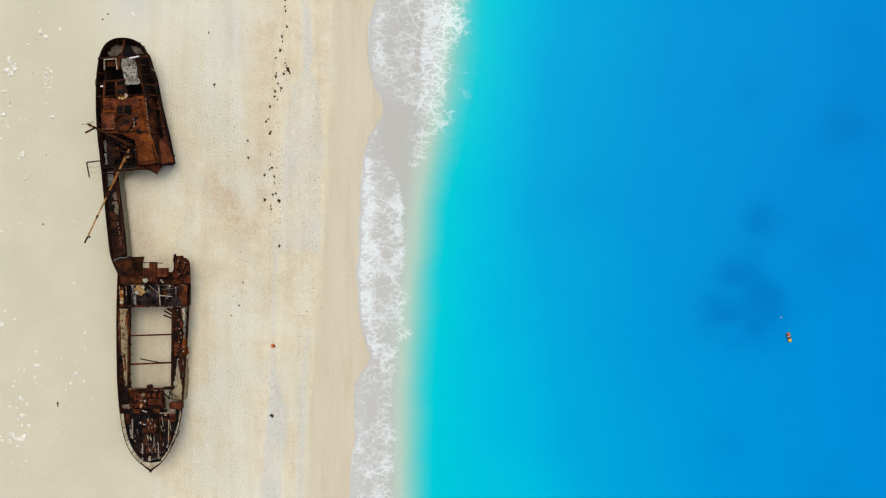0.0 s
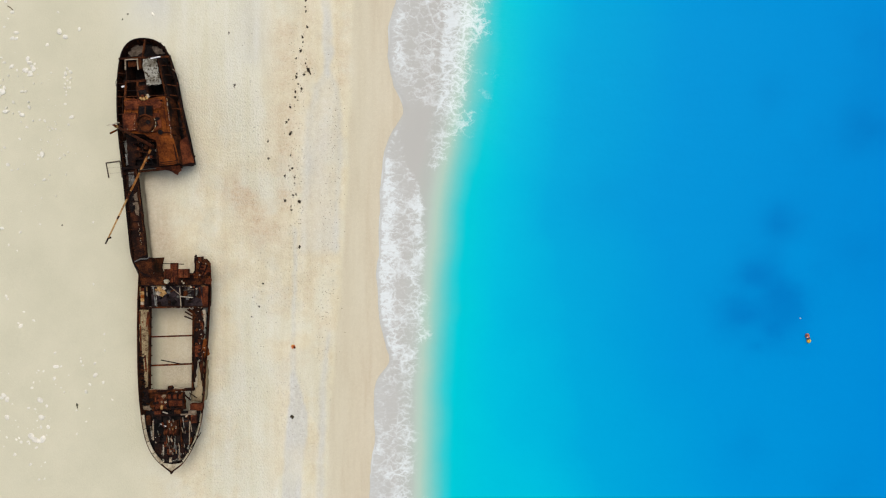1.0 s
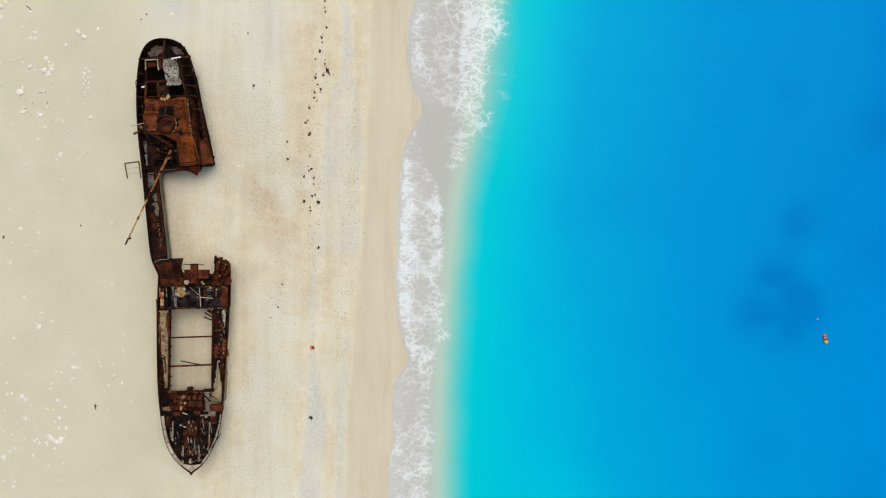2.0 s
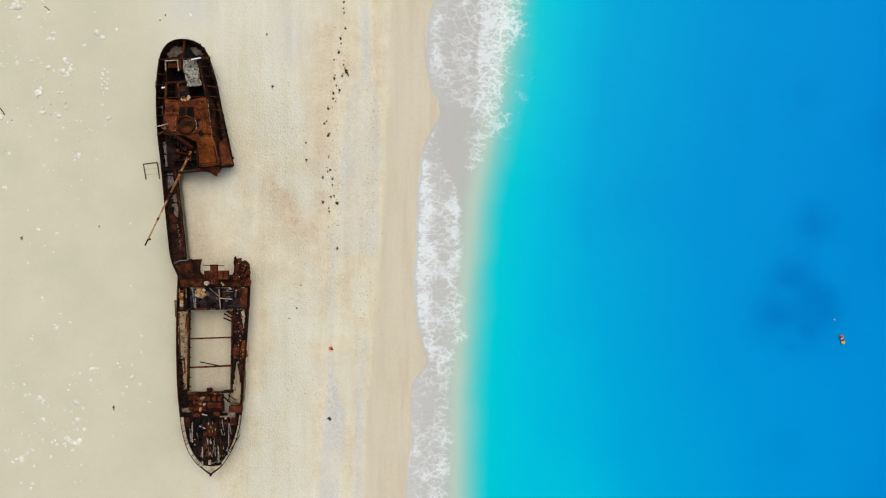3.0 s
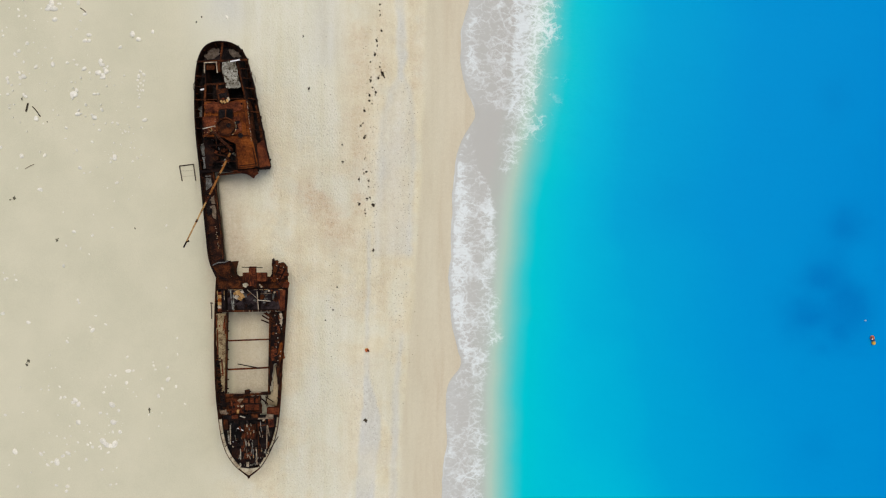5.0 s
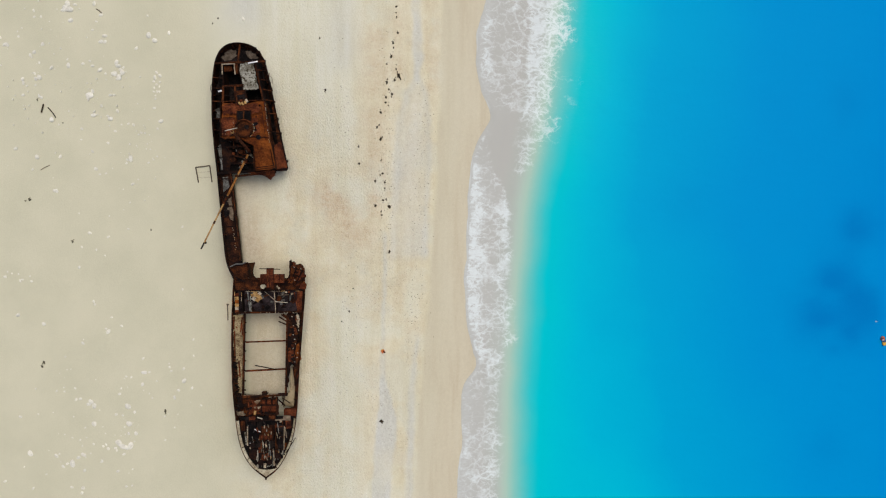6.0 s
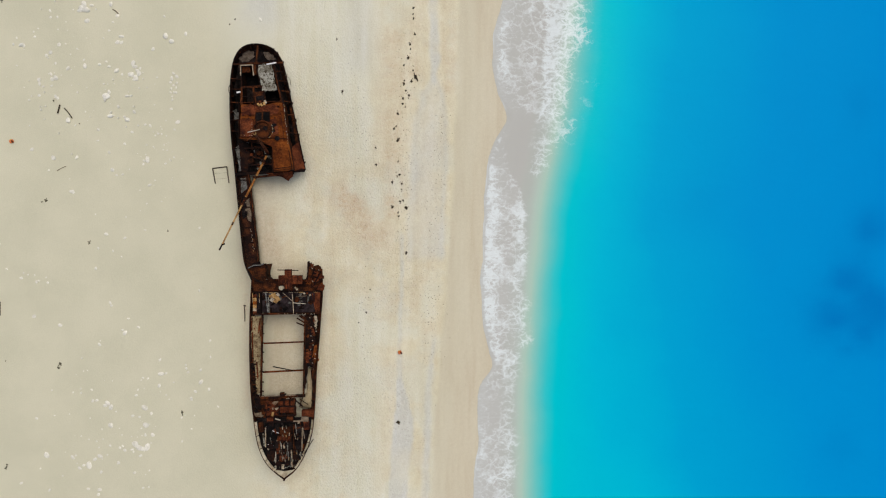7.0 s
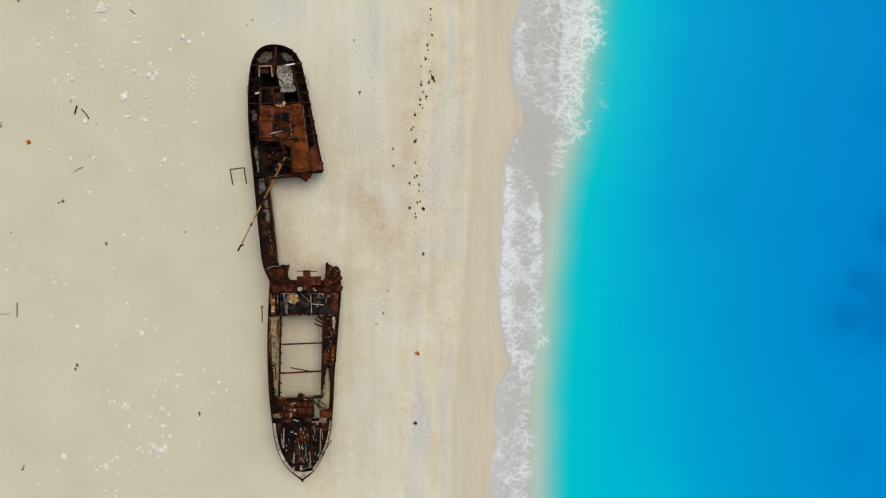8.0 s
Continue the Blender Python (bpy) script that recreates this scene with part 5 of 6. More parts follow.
    part("side_plate", bm, CREAM, wreck, "flaking cream plate")
    for x, y in ((583, 668), (586, 673), (584, 676)):
        piece("scrap", RUST_RED, wreck, block, FORE(x, y, 2.0), (0.35, 0.4, 0.25), x * 9 % 40)


def FORE(u, v, z):
    """A place on the foredeck (plan units of 6 cm)."""
    return (-33.06 + (u - 520) * 0.0624, -17.27 - (v - 720) * 0.0631, z)


def make_well():
    """The well deck with the cargo winch, between hold and forecastle."""
    bm = bmesh.new()
    plate(bm, [(-35.46, -16.67, 2.30), (-31.15, -16.64, 2.10), (-30.96, -18.69, 2.10), (-31.97, -19.13, 2.10), (-35.46, -18.83, 2.30)], 0.07, 0.5, 0.12, 41)
    part("well_deck", bm, RUST, wreck, "rusted well deck with holes")
    for q, m in (([(-34.43, -16.91, 2.40), (-32.93, -16.93, 2.40), (-32.80, -18.39, 2.40), (-34.25, -18.82, 2.40)], RUST_RED), ([(-35.51, -18.03, 2.90), (-34.64, -17.97, 2.90), (-34.39, -18.42, 2.90), (-35.32, -18.53, 2.90)], WOOD), ([(-33.61, -17.10, 2.45), (-32.92, -16.91, 2.45), (-32.73, -17.55, 2.45), (-33.17, -17.93, 2.45)], CREAM), ([(-35.34, -16.04, 2.80), (-34.72, -16.42, 2.80), (-34.72, -17.81, 2.80), (-35.47, -17.68, 2.80)], RUST_DARK)):
        bm = bmesh.new()
        plate(bm, list(q), 0.05, 0.3, 0.12, 42)
        part("deck_plate", bm, m, wreck)
    winch = piece("cargo_winch", RUST_RED, wreck, bar, (-32.68, -17.10, 2.70), (-31.13, -17.09, 2.60), 0.3, 12, label="rust-red cargo winch")
    for x in (526, 535, 545, 553):
        p = FORE(x, 715, 2.7)
        piece("flange", RUST, winch, bar, (p[0] - 0.06, p[1], p[2]), (p[0] + 0.06, p[1], p[2]), 0.45, 12)
    piece("winch_bed", RUST_RED, winch, block, FORE(539, 728, 2.4), (1.6, 0.85, 0.4), 2)
    for a, b in (((524, 711), (556, 710)), ((525, 722), (554, 722)), ((524, 738), (556, 737)), ((526, 710), (527, 739)), ((554, 710), (554, 738)), ((556, 712), (568, 723))):
        piece("winch_frame", RUST_DARK, winch, beam, FORE(*a, 2.95), FORE(*b, 2.9), 0.12, 0.12)
    piece("locker", RUST_RED, wreck, block, (-29.60, -18.33, 2.30), (1.35, 0.72, 0.7), -1, label="red-brown rusted locker by the forecastle")
    rng = random.Random(44)
    for k in range(40):
        x, y = rng.uniform(484, 556), rng.uniform(707, 745)
        m = rng.choice((RUST, RUST_RED, RUST_DARK, NEAR_BLACK, RUST_DARK, OCHRE, CREAM) if k % 3 == 0 else (RUST, RUST_RED, RUST_DARK, NEAR_BLACK))
        piece("deck_scrap", m, wreck, block, FORE(x, y, 2.5), (rng.uniform(0.12, 0.5), rng.uniform(0.1, 0.4), rng.uniform(0.08, 0.25)), rng.uniform(0, 90), (rng.uniform(-15, 15), rng.uniform(-15, 15)))
    for a, b in (((561, 712), (575, 722)), ((566, 708), (560, 726)), ((486, 708), (489, 728))):
        piece("bent_bar", RUST_DARK, wreck, bar, FORE(*a, 2.3), FORE(*b, 2.2), 0.05)


def make_forecastle():
    bm = bmesh.new()
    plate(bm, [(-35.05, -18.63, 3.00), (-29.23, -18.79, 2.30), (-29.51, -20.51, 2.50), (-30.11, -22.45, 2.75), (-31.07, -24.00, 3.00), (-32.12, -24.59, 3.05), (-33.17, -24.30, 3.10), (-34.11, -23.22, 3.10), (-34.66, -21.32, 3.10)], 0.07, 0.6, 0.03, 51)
    deck = part("forecastle_deck", bm, NEAR_BLACK, wreck, "dark rusted forecastle deck littered with gear")
    # openings and inner walls
    for a, b, m, w in (((503, 758), (503, 792), CREAM, 0.10), ((521, 800), (521, 831), PALE, 0.09), ((568, 758), (567, 800), CREAM, 0.08), ((499, 768), (501, 790), GREY_FLAKE, 0.14), ((549, 800), (550, 826), CREAM, 0.06),
                       ((507, 787), (518, 789), WHITE_PLASTIC, 0.05), ((515, 763), (526, 768), WHITE_PLASTIC, 0.05), ((511, 775), (514, 788), GREY_FLAKE, 0.04), ((520, 742), (529, 745), PALE, 0.10),
                       ((503, 748), (552, 747), RUST_DARK, 0.16), ((552, 747), (572, 746), WOOD, 0.14), ((555, 760), (570, 757), RUST, 0.12), ((556, 778), (569, 776), RUST, 0.12), ((528, 757), (527, 800), RUST, 0.12), ((552, 752), (553, 800), RUST, 0.12), ((505, 800), (566, 799), RUST_DARK, 0.12), ((543, 800), (544, 826), GREY_DARK, 0.08)):
        piece("deck_bar", m, deck, beam, FORE(*a, 3.22), FORE(*b, 3.2), w, 0.12)
    # windlass
    wl = piece("windlass", RUST_RED, wreck, bar, FORE(527, 776, 3.45), FORE(549, 776, 3.45), 0.3, 12, label="rusted anchor windlass on the forecastle")
    for x in (527, 533, 543, 549):
        p = FORE(x, 776, 3.45)
        piece("gear_wheel", RUST, wl, bar, (p[0] - 0.06, p[1], p[2]), (p[0] + 0.06, p[1], p[2]), 0.46, 14)
    piece("windlass_bed", RUST, wl, block, FORE(538, 765, 3.2), (1.1, 0.9, 0.35), 4)
    for x, y, m in ((534, 757, CREAM), (538, 763, GREY_FLAKE), (541, 756, WOOD), (535, 771, WOOD), (541, 772, OCHRE), (534, 780, RUST_RED), (546, 768, CREAM)):
        piece("gear_cover", m, wl, block, FORE(x, y, 3.6), (0.09, 0.3, 0.16), x * 13 % 40 - 20, (8, 8))
    for x, y in ((527, 821), (543, 820), (557, 809), (513, 790), (562, 784)):
        p = Vector(FORE(x, y, 3.05))
        b = piece("bollard", NEAR_BLACK, wreck, bar, p, p + Vector((0, 0, 0.42)), 0.27, 12)
        piece("bollard_cap", RUST_DARK, b, bar, p + Vector((0, 0, 0.42)), p + Vector((0, 0, 0.5)), 0.31, 12)
    for x, y, sx, sy, m in ((532, 813, 0.55, 0.7, RUST_RED), (530, 805, 0.5, 0.4, RUST), (575, 755, 0.6, 0.9, RUST_RED), (495, 757, 0.5, 1.1, RUST), (511, 757, 0.9, 0.7, NEAR_BLACK), (561, 762, 0.7, 0.8, NEAR_BLACK), (561, 790, 0.7, 0.9, NEAR_BLACK), (513, 806, 0.9, 1.2, RUST_DARK), (572, 744, 0.8, 0.5, WOOD), (546, 743, 0.7, 0.5, RUST), (511, 744, 0.7, 0.4, RUST_RED)):
        piece("deck_box", m, deck, block, FORE(x, y, 3.1), (sx, sy, 0.3), x * 3 % 12 - 6)
    rng = random.Random(52)
    for k in range(70):
        y = rng.uniform(746, 828)
        half = 38 * math.sqrt(max(0.05, 1 - ((y - 740) / 98) ** 2))
        x = 537 + rng.uniform(-half, half)
        m = rng.choice((CREAM, GREY_FLAKE) if k % 7 == 0 else (RUST, RUST_DARK, NEAR_BLACK, RUST_RED, NEAR_BLACK, RUST_DARK))
        piece("deck_scrap", m, deck, block, FORE(x, y, 3.18 - 0.006 * max(0, x - 537)), (rng.uniform(0.08, 0.3), rng.uniform(0.15, 0.65), rng.uniform(0.06, 0.25)), rng.uniform(-25, 25), (rng.uniform(-15, 15), rng.uniform(-15, 15)))
    for k in range(26):
        y = rng.uniform(748, 815)
        half = 34 * math.sqrt(max(0.05, 1 - ((y - 740) / 98) ** 2))
        x = 537 + rng.uniform(-half, half)
        n = rng.uniform(6, 22)
        piece("thin_bar", rng.choice((CREAM, GREY_FLAKE, GREY_DARK, OCHRE, RUST, PALE)), deck, beam, FORE(x, y, 3.3), FORE(x + rng.uniform(-3, 3), min(y + n, 830), 3.25), rng.uniform(0.025, 0.05), 0.05)
    for k in range(22):
        x, y = rng.gauss(537, 5), rng.uniform(786, 826)
        piece("chain_link", rng.choice((GREY_FLAKE, RUST_DARK, CREAM, RUST)), deck, block, FORE(x, y, 3.28), (0.05, rng.uniform(0.2, 0.6), 0.1), rng.uniform(-20, 20))
    for k in range(12):
        x = 538 + 1.6 * k
        piece("rope_scrap", GREY_FLAKE, deck, block, FORE(x, 828 - 0.25 * k + rng.uniform(-1.5, 1.5), 3.2), (0.14, 0.08, 0.06), rng.uniform(0, 90))
    piece("broken_rail", RUST_DARK, wreck, bar, (-29.93, -22.72, 3.10), (-28.85, -20.99, 3.20), 0.05)


for build in (make_stern, make_cable, make_poop, make_mast, make_engine_pit, make_side_strip, make_mid, make_bow, make_well, make_forecastle):
    build()


# ---- stones on the upper beach ----
def stone_mesh(seed):
    bm = bmesh.new()
    bmesh.ops.create_icosphere(bm, subdivisions=2, radius=0.5)
    for v in bm.verts:
        n = noise.noise(v.co * 1.7 + Vector((seed * 3.1, 0, 0))) * 0.28 + noise.noise(v.co * 4.0 + Vector((0, seed, 0))) * 0.08
        v.co = v.co * (1 + n)
        v.co.z = max(v.co.z * 0.55, -0.2)
        v.co.x *= 1.15
    me = bpy.data.meshes.new("stone")
    bm.to_mesh(me)
    bm.free()
    me.materials.append(MARBLE)
    return me


STONES = [stone_mesh(k + 1) for k in range(5)]
stone_rng = random.Random(77)


def beach_height(x, y):
    return float(land(np.array([float(x)]), np.array([float(y)]))[0])


def stones(places):
    """places: x, y and width in metres."""
    for x, y, wide in places:
        ob = new("stone", stone_rng.choice(STONES))
        ob.matrix_basis = pose(x, y, beach_height(x, y) + wide * 0.06, 0, 0, stone_rng.uniform(0, 360)) @ Matrix.Diagonal((wide, wide * stone_rng.uniform(0.7, 1.0), wide * 0.8, 1))
        tagged(ob, "large pale rounded limestone boulder half sunk in sand" if wide > 0.6 else "small white limestone rock lying on the sand", "stone", "white stones on the beach")


stones(((-35.47, 26.62, 0.42),))
stones(((-55.31, 28.05, 0.61), (-52.30, 28.11, 0.48), (-54.44, 27.94, 0.41), (-55.57, 27.53, 0.68), (-55.07, 27.41, 0.82), (-59.06, 27.21, 0.34), (-55.75, 27.27, 0.54), (-51.55, 26.78, 0.41), (-46.31, 26.81, 0.27), (-59.00, 26.50, 0.27), (-58.26, 26.52, 0.27), (-54.94, 26.13, 0.54), (-52.06, 26.06, 0.27), (-60.38, 25.20, 0.20), (-52.50, 25.09, 0.27), (-60.88, 24.81, 0.20), (-43.90, 24.86, 0.41), (-46.19, 24.56, 0.61), (-60.76, 24.24, 0.27), (-51.12, 24.41, 0.54), (-62.74, 24.07, 0.27), (-45.49, 23.99, 0.54), (-51.56, 23.76, 0.48), (-51.12, 23.76, 0.41), (-63.12, 23.36, 0.27), (-62.25, 23.32, 0.54)))
stones(((-58.08, 23.39, 0.41), (-61.94, 23.19, 0.34), (-47.58, 23.05, 0.41), (-59.02, 22.48, 0.41), (-59.46, 22.15, 0.34), (-55.34, 21.70, 0.27), (-52.83, 21.55, 0.27), (-58.46, 21.27, 0.27), (-49.80, 21.40, 0.54), (-53.58, 21.22, 0.34), (-62.76, 20.95, 0.20), (-55.21, 21.00, 0.54), (-52.51, 20.98, 0.34), (-49.61, 21.02, 0.54), (-57.09, 20.71, 0.48), (-49.05, 20.84, 0.27), (-51.63, 20.54, 0.48), (-49.36, 20.57, 0.41), (-49.17, 20.25, 0.54), (-45.31, 20.31, 0.34), (-58.97, 20.04, 0.34), (-51.07, 20.10, 0.27), (-50.06, 20.11, 0.61), (-44.93, 19.93, 0.41), (-58.47, 19.60, 0.54), (-49.49, 19.73, 0.61)))
stones(((-45.50, 19.73, 0.48), (-58.85, 19.47, 0.41), (-60.34, 19.39, 0.41), (-49.68, 19.54, 0.41), (-45.63, 19.27, 0.27), (-44.93, 19.22, 0.27), (-60.22, 18.94, 0.41), (-45.31, 18.95, 0.27), (-58.91, 18.70, 0.27), (-59.85, 18.62, 0.27), (-44.99, 18.70, 0.27), (-45.57, 18.56, 0.27), (-52.52, 18.08, 0.41), (-45.63, 18.11, 0.27), (-45.25, 18.11, 0.27), (-44.99, 18.12, 0.27), (-60.29, 17.59, 0.34), (-52.84, 17.63, 0.75), (-50.51, 17.66, 0.41), (-50.13, 17.66, 0.27), (-58.48, 17.49, 0.41), (-45.44, 17.66, 0.20), (-58.23, 17.30, 0.34), (-53.03, 17.24, 0.34), (-45.44, 17.27, 0.27), (-51.52, 16.42, 0.34)))
stones(((-45.57, 16.23, 0.34), (-55.17, 15.80, 0.20), (-49.69, 15.86, 0.41), (-52.41, 15.32, 0.54), (-50.83, 15.27, 0.27), (-50.52, 14.95, 0.54), (-57.11, 14.81, 0.54), (-44.81, 14.69, 0.54), (-48.49, 14.39, 0.27), (-56.30, 14.24, 0.20), (-47.92, 14.27, 0.34), (-53.73, 13.76, 0.34), (-45.20, 13.85, 0.27), (-49.95, 13.54, 0.34), (-47.04, 13.37, 0.27), (-53.80, 12.53, 0.27), (-50.78, 12.18, 0.34), (-61.12, 11.44, 0.41), (-52.55, 11.19, 0.34), (-56.13, 10.58, 0.41), (-58.76, 10.50, 0.48), (-48.19, 10.39, 0.68), (-48.63, 10.26, 0.34), (-46.22, 9.95, 0.27), (-48.70, 9.87, 0.27), (-52.17, 9.20, 0.41)))
stones(((-59.26, 9.08, 0.27), (-51.04, 8.69, 0.27), (-51.73, 8.56, 0.27), (-48.01, 7.48, 0.41), (-56.71, 6.66, 0.48), (-56.52, 6.53, 0.27), (-48.33, 5.34, 0.20), (-54.08, 4.09, 0.20), (-50.68, 3.78, 0.20), (-42.41, 2.57, 0.27), (-48.53, 2.30, 0.27), (-52.89, 1.84, 0.41), (-50.81, 1.39, 0.34), (-64.77, 0.66, 0.27), (-53.78, 0.22, 0.27), (-52.14, -0.10, 0.27), (-51.19, -0.75, 0.20), (-65.72, -2.09, 0.34), (-54.10, -2.10, 0.34), (-63.98, -2.16, 0.27), (-62.12, -2.61, 0.20), (-61.62, -2.80, 0.20), (-60.87, -2.87, 0.20), (-59.62, -3.13, 0.20), (-62.37, -3.19, 0.34), (-60.44, -3.51, 0.27)))
stones(((-60.69, -3.64, 0.34), (-59.44, -3.71, 0.27), (-42.43, -4.65, 0.27), (-52.47, -6.05, 0.34), (-52.35, -6.37, 0.27), (-60.95, -7.56, 0.41), (-50.46, -7.87, 0.27), (-58.08, -8.61, 0.41), (-49.32, -8.85, 0.34), (-51.09, -9.16, 0.27), (-50.84, -9.49, 0.54), (-53.62, -10.38, 0.20), (-41.22, -10.46, 0.27), (-53.69, -10.83, 0.41), (-41.16, -12.36, 0.27), (-46.91, -12.64, 0.34), (-43.98, -13.25, 0.20), (-43.92, -13.64, 0.27), (-42.32, -13.85, 0.34), (-43.73, -14.10, 0.27), (-46.22, -14.20, 0.27), (-46.79, -14.26, 0.61), (-48.83, -14.70, 0.27), (-48.26, -14.77, 0.27), (-42.26, -15.22, 0.54), (-46.99, -15.63, 0.41)))
stones(((-41.36, -16.08, 0.34), (-54.59, -16.01, 0.27), (-49.40, -16.06, 0.27), (-42.90, -16.32, 0.34), (-49.60, -16.71, 0.34), (-43.35, -17.17, 0.41), (-54.03, -17.24, 0.34), (-54.47, -17.30, 0.34), (-52.83, -17.58, 0.54), (-53.08, -17.84, 0.41), (-40.34, -18.12, 0.27), (-52.45, -18.04, 0.54), (-48.65, -18.15, 0.68), (-47.89, -18.81, 0.34), (-58.75, -18.93, 0.20), (-49.98, -19.05, 0.34), (-49.22, -19.18, 0.27), (-60.75, -19.23, 0.34), (-52.46, -20.12, 0.54), (-48.52, -20.17, 0.61), (-48.59, -21.28, 0.34), (-47.76, -21.29, 0.41), (-54.92, -21.71, 0.20), (-49.67, -22.30, 0.68), (-52.53, -22.46, 0.27), (-51.13, -22.54, 0.27)))
stones(((-48.34, -22.71, 0.75), (-51.45, -22.73, 0.27), (-49.29, -22.76, 0.68), (-48.85, -22.90, 0.54), (-50.06, -22.95, 0.34), (-50.88, -23.00, 0.34), (-49.93, -23.21, 0.27), (-59.64, -23.45, 0.61), (-49.11, -23.68, 0.34), (-53.67, -23.67, 0.54), (-56.70, -23.75, 0.48), (-54.24, -23.99, 0.41), (-51.58, -24.42, 0.34), (-55.50, -24.68, 0.34), (-54.93, -24.69, 0.75), (-55.94, -25.00, 0.41), (-60.34, -24.99, 0.20), (-53.55, -25.49, 0.34), (-49.81, -25.62, 0.34), (-62.47, -26.63, 0.34), (-48.86, -27.40, 0.27), (-55.01, -27.42, 0.34), (-53.75, -27.50, 0.41), (-59.35, -27.47, 0.34), (-53.87, -28.09, 0.34)))


def make_pebbles():
    """Small white pebbles strewn round the stones, and dark ones along the old tide line: too many to count."""
    for name, material, count, places, label in (
        ("white_pebbles", MARBLE, 190, ((-58, 16, 6.5), (-50, 18, 5.0), (-54, -20, 6.0), (-48, -20, 5.0), (-47, 10, 4.0), (-56, 23, 5.0)), "scattered small white pebbles on the sand"),
        ("dark_pebbles", OLD_WEED, 560, ((-18.4, 20, 6.0), (-18.9, 10, 6.0), (-19.0, 2, 5.0), (-14.6, 13, 6.0), (-15.0, 3, 6.0), (-23, -8, 7.0), (-15.4, -8, 6.0), (-24, 16, 7.0)), "tiny dark bits of weed and pebbles along the tide line")):
        rng = random.Random(len(name))
        verts, faces = [], []
        for k in range(count):
            cx, cy, r = rng.choice(places)
            flat = 0.22 if name == "dark_pebbles" else 1.0
            x, y = rng.gauss(cx, r * 0.5 * flat), rng.gauss(cy, r * 0.6)
            s = rng.uniform(0.02, 0.07) if name == "dark_pebbles" else rng.uniform(0.05, 0.15)
            z = beach_height(x, y)
            base, a0 = len(verts), rng.uniform(0, 6)
            for j in range(6):
                a = a0 + math.tau * j / 6
                verts.append((x + s * math.cos(a) * rng.uniform(0.7, 1.2), y + s * math.sin(a) * rng.uniform(0.7, 1.2), z - 0.08))
            for j in range(6):
                a = a0 + math.tau * j / 6
                verts.append((x + 0.7 * s * math.cos(a), y + 0.7 * s * math.sin(a), z + s * rng.uniform(0.5, 0.9)))
            for j in range(6):
                faces.append((base + j, base + (j + 1) % 6, base + 6 + (j + 1) % 6, base + 6 + j))
            faces.append(tuple(base + 6 + j for j in range(6)))
        me = bpy.data.meshes.new(name)
        me.from_pydata(verts, [], faces)
        me.materials.append(material)
        tagged(new(name, me), label, "pebbles", kind="stuff")


make_pebbles()


def weed_clump(x, y, wide, seed, material=WEED, label="dark clump of dried seaweed on the sand"):
    """A tangle of short curled blades on a low heap."""
    rng = random.Random(seed)
    z = beach_height(x, y)
    root = new("seaweed_clump")
    root.location = (x, y, z)
    bpy.context.view_layer.update()
    bm = bmesh.new()
    for k in range(3):
        made = bmesh.ops.create_icosphere(bm, subdivisions=2, radius=0.5 if k == 0 else 0.24)
        sx, sy, turn = rng.uniform(0.45, 0.85), rng.uniform(0.6, 1.15), rng.uniform(-0.7, 0.7)
        off = Vector((rng.uniform(-0.45, 0.45), rng.uniform(-0.95, 0.95), 0)) * (wide if k else 0)
        for v in made["verts"]:
            n = noise.noise(v.co * 3.4 + Vector((seed * 1.7 + k, 0, 0))) * 0.9
            flat = Vector((v.co.x * sx * (1 + n), v.co.y * sy * (1 + n), 0)) * wide
            flat.rotate(Euler((0, 0, turn)))
            v.co = flat + off + Vector((x, y, z + 0.02 + max(v.co.z, -0.15) * wide * 0.35))
    part("heap", bm, material, root)
    for k in range(3):
        a, r = rng.uniform(0, math.tau), wide * rng.uniform(0.3, 0.6)
        c = Vector((x, y, z + 0.05))
        e = c + Vector((math.cos(a) * r, math.sin(a) * r, 0.02))
        bm = bmesh.new()
        rail(bm, [c, c.lerp(e, 0.5) + Vector((rng.uniform(-0.1, 0.1), rng.uniform(-0.1, 0.1), 0.08)), e], 0.03, 0.15, 4)
        part("blade", bm, material, root)
    tagged(root, label, "seaweed", "dark tide-line debris")


def weeds(places, first, material=WEED, label="dark clump of dried seaweed on the sand"):
    for k, (x, y, wide) in enumerate(places):
        weed_clump(x, y, wide * 0.85, first + k, material, label)


weeds(((-17.77, 28.31, 0.30), (-17.74, 27.09, 0.26), (-17.81, 27.58, 0.20), (-17.61, 25.27, 0.34), (-18.14, 24.08, 0.30), (-18.10, 23.48, 0.22), (-18.37, 22.45, 0.42), (-18.90, 21.62, 0.24), (-17.51, 20.32, 0.75), (-18.00, 19.81, 0.40), (-17.81, 21.04, 0.20), (-18.86, 19.47, 0.40), (-18.80, 19.84, 0.20), (-18.67, 18.65, 0.30), (-18.30, 18.12, 0.46), (-19.00, 17.72, 0.36), (-19.00, 17.12, 0.30), (-18.70, 16.76, 0.22), (-19.56, 15.89, 0.30), (-19.59, 15.99, 0.36), (-20.02, 14.23, 0.40), (-19.79, 14.47, 0.26), (-19.59, 12.82, 0.50), (-19.46, 13.08, 0.30)), 100)
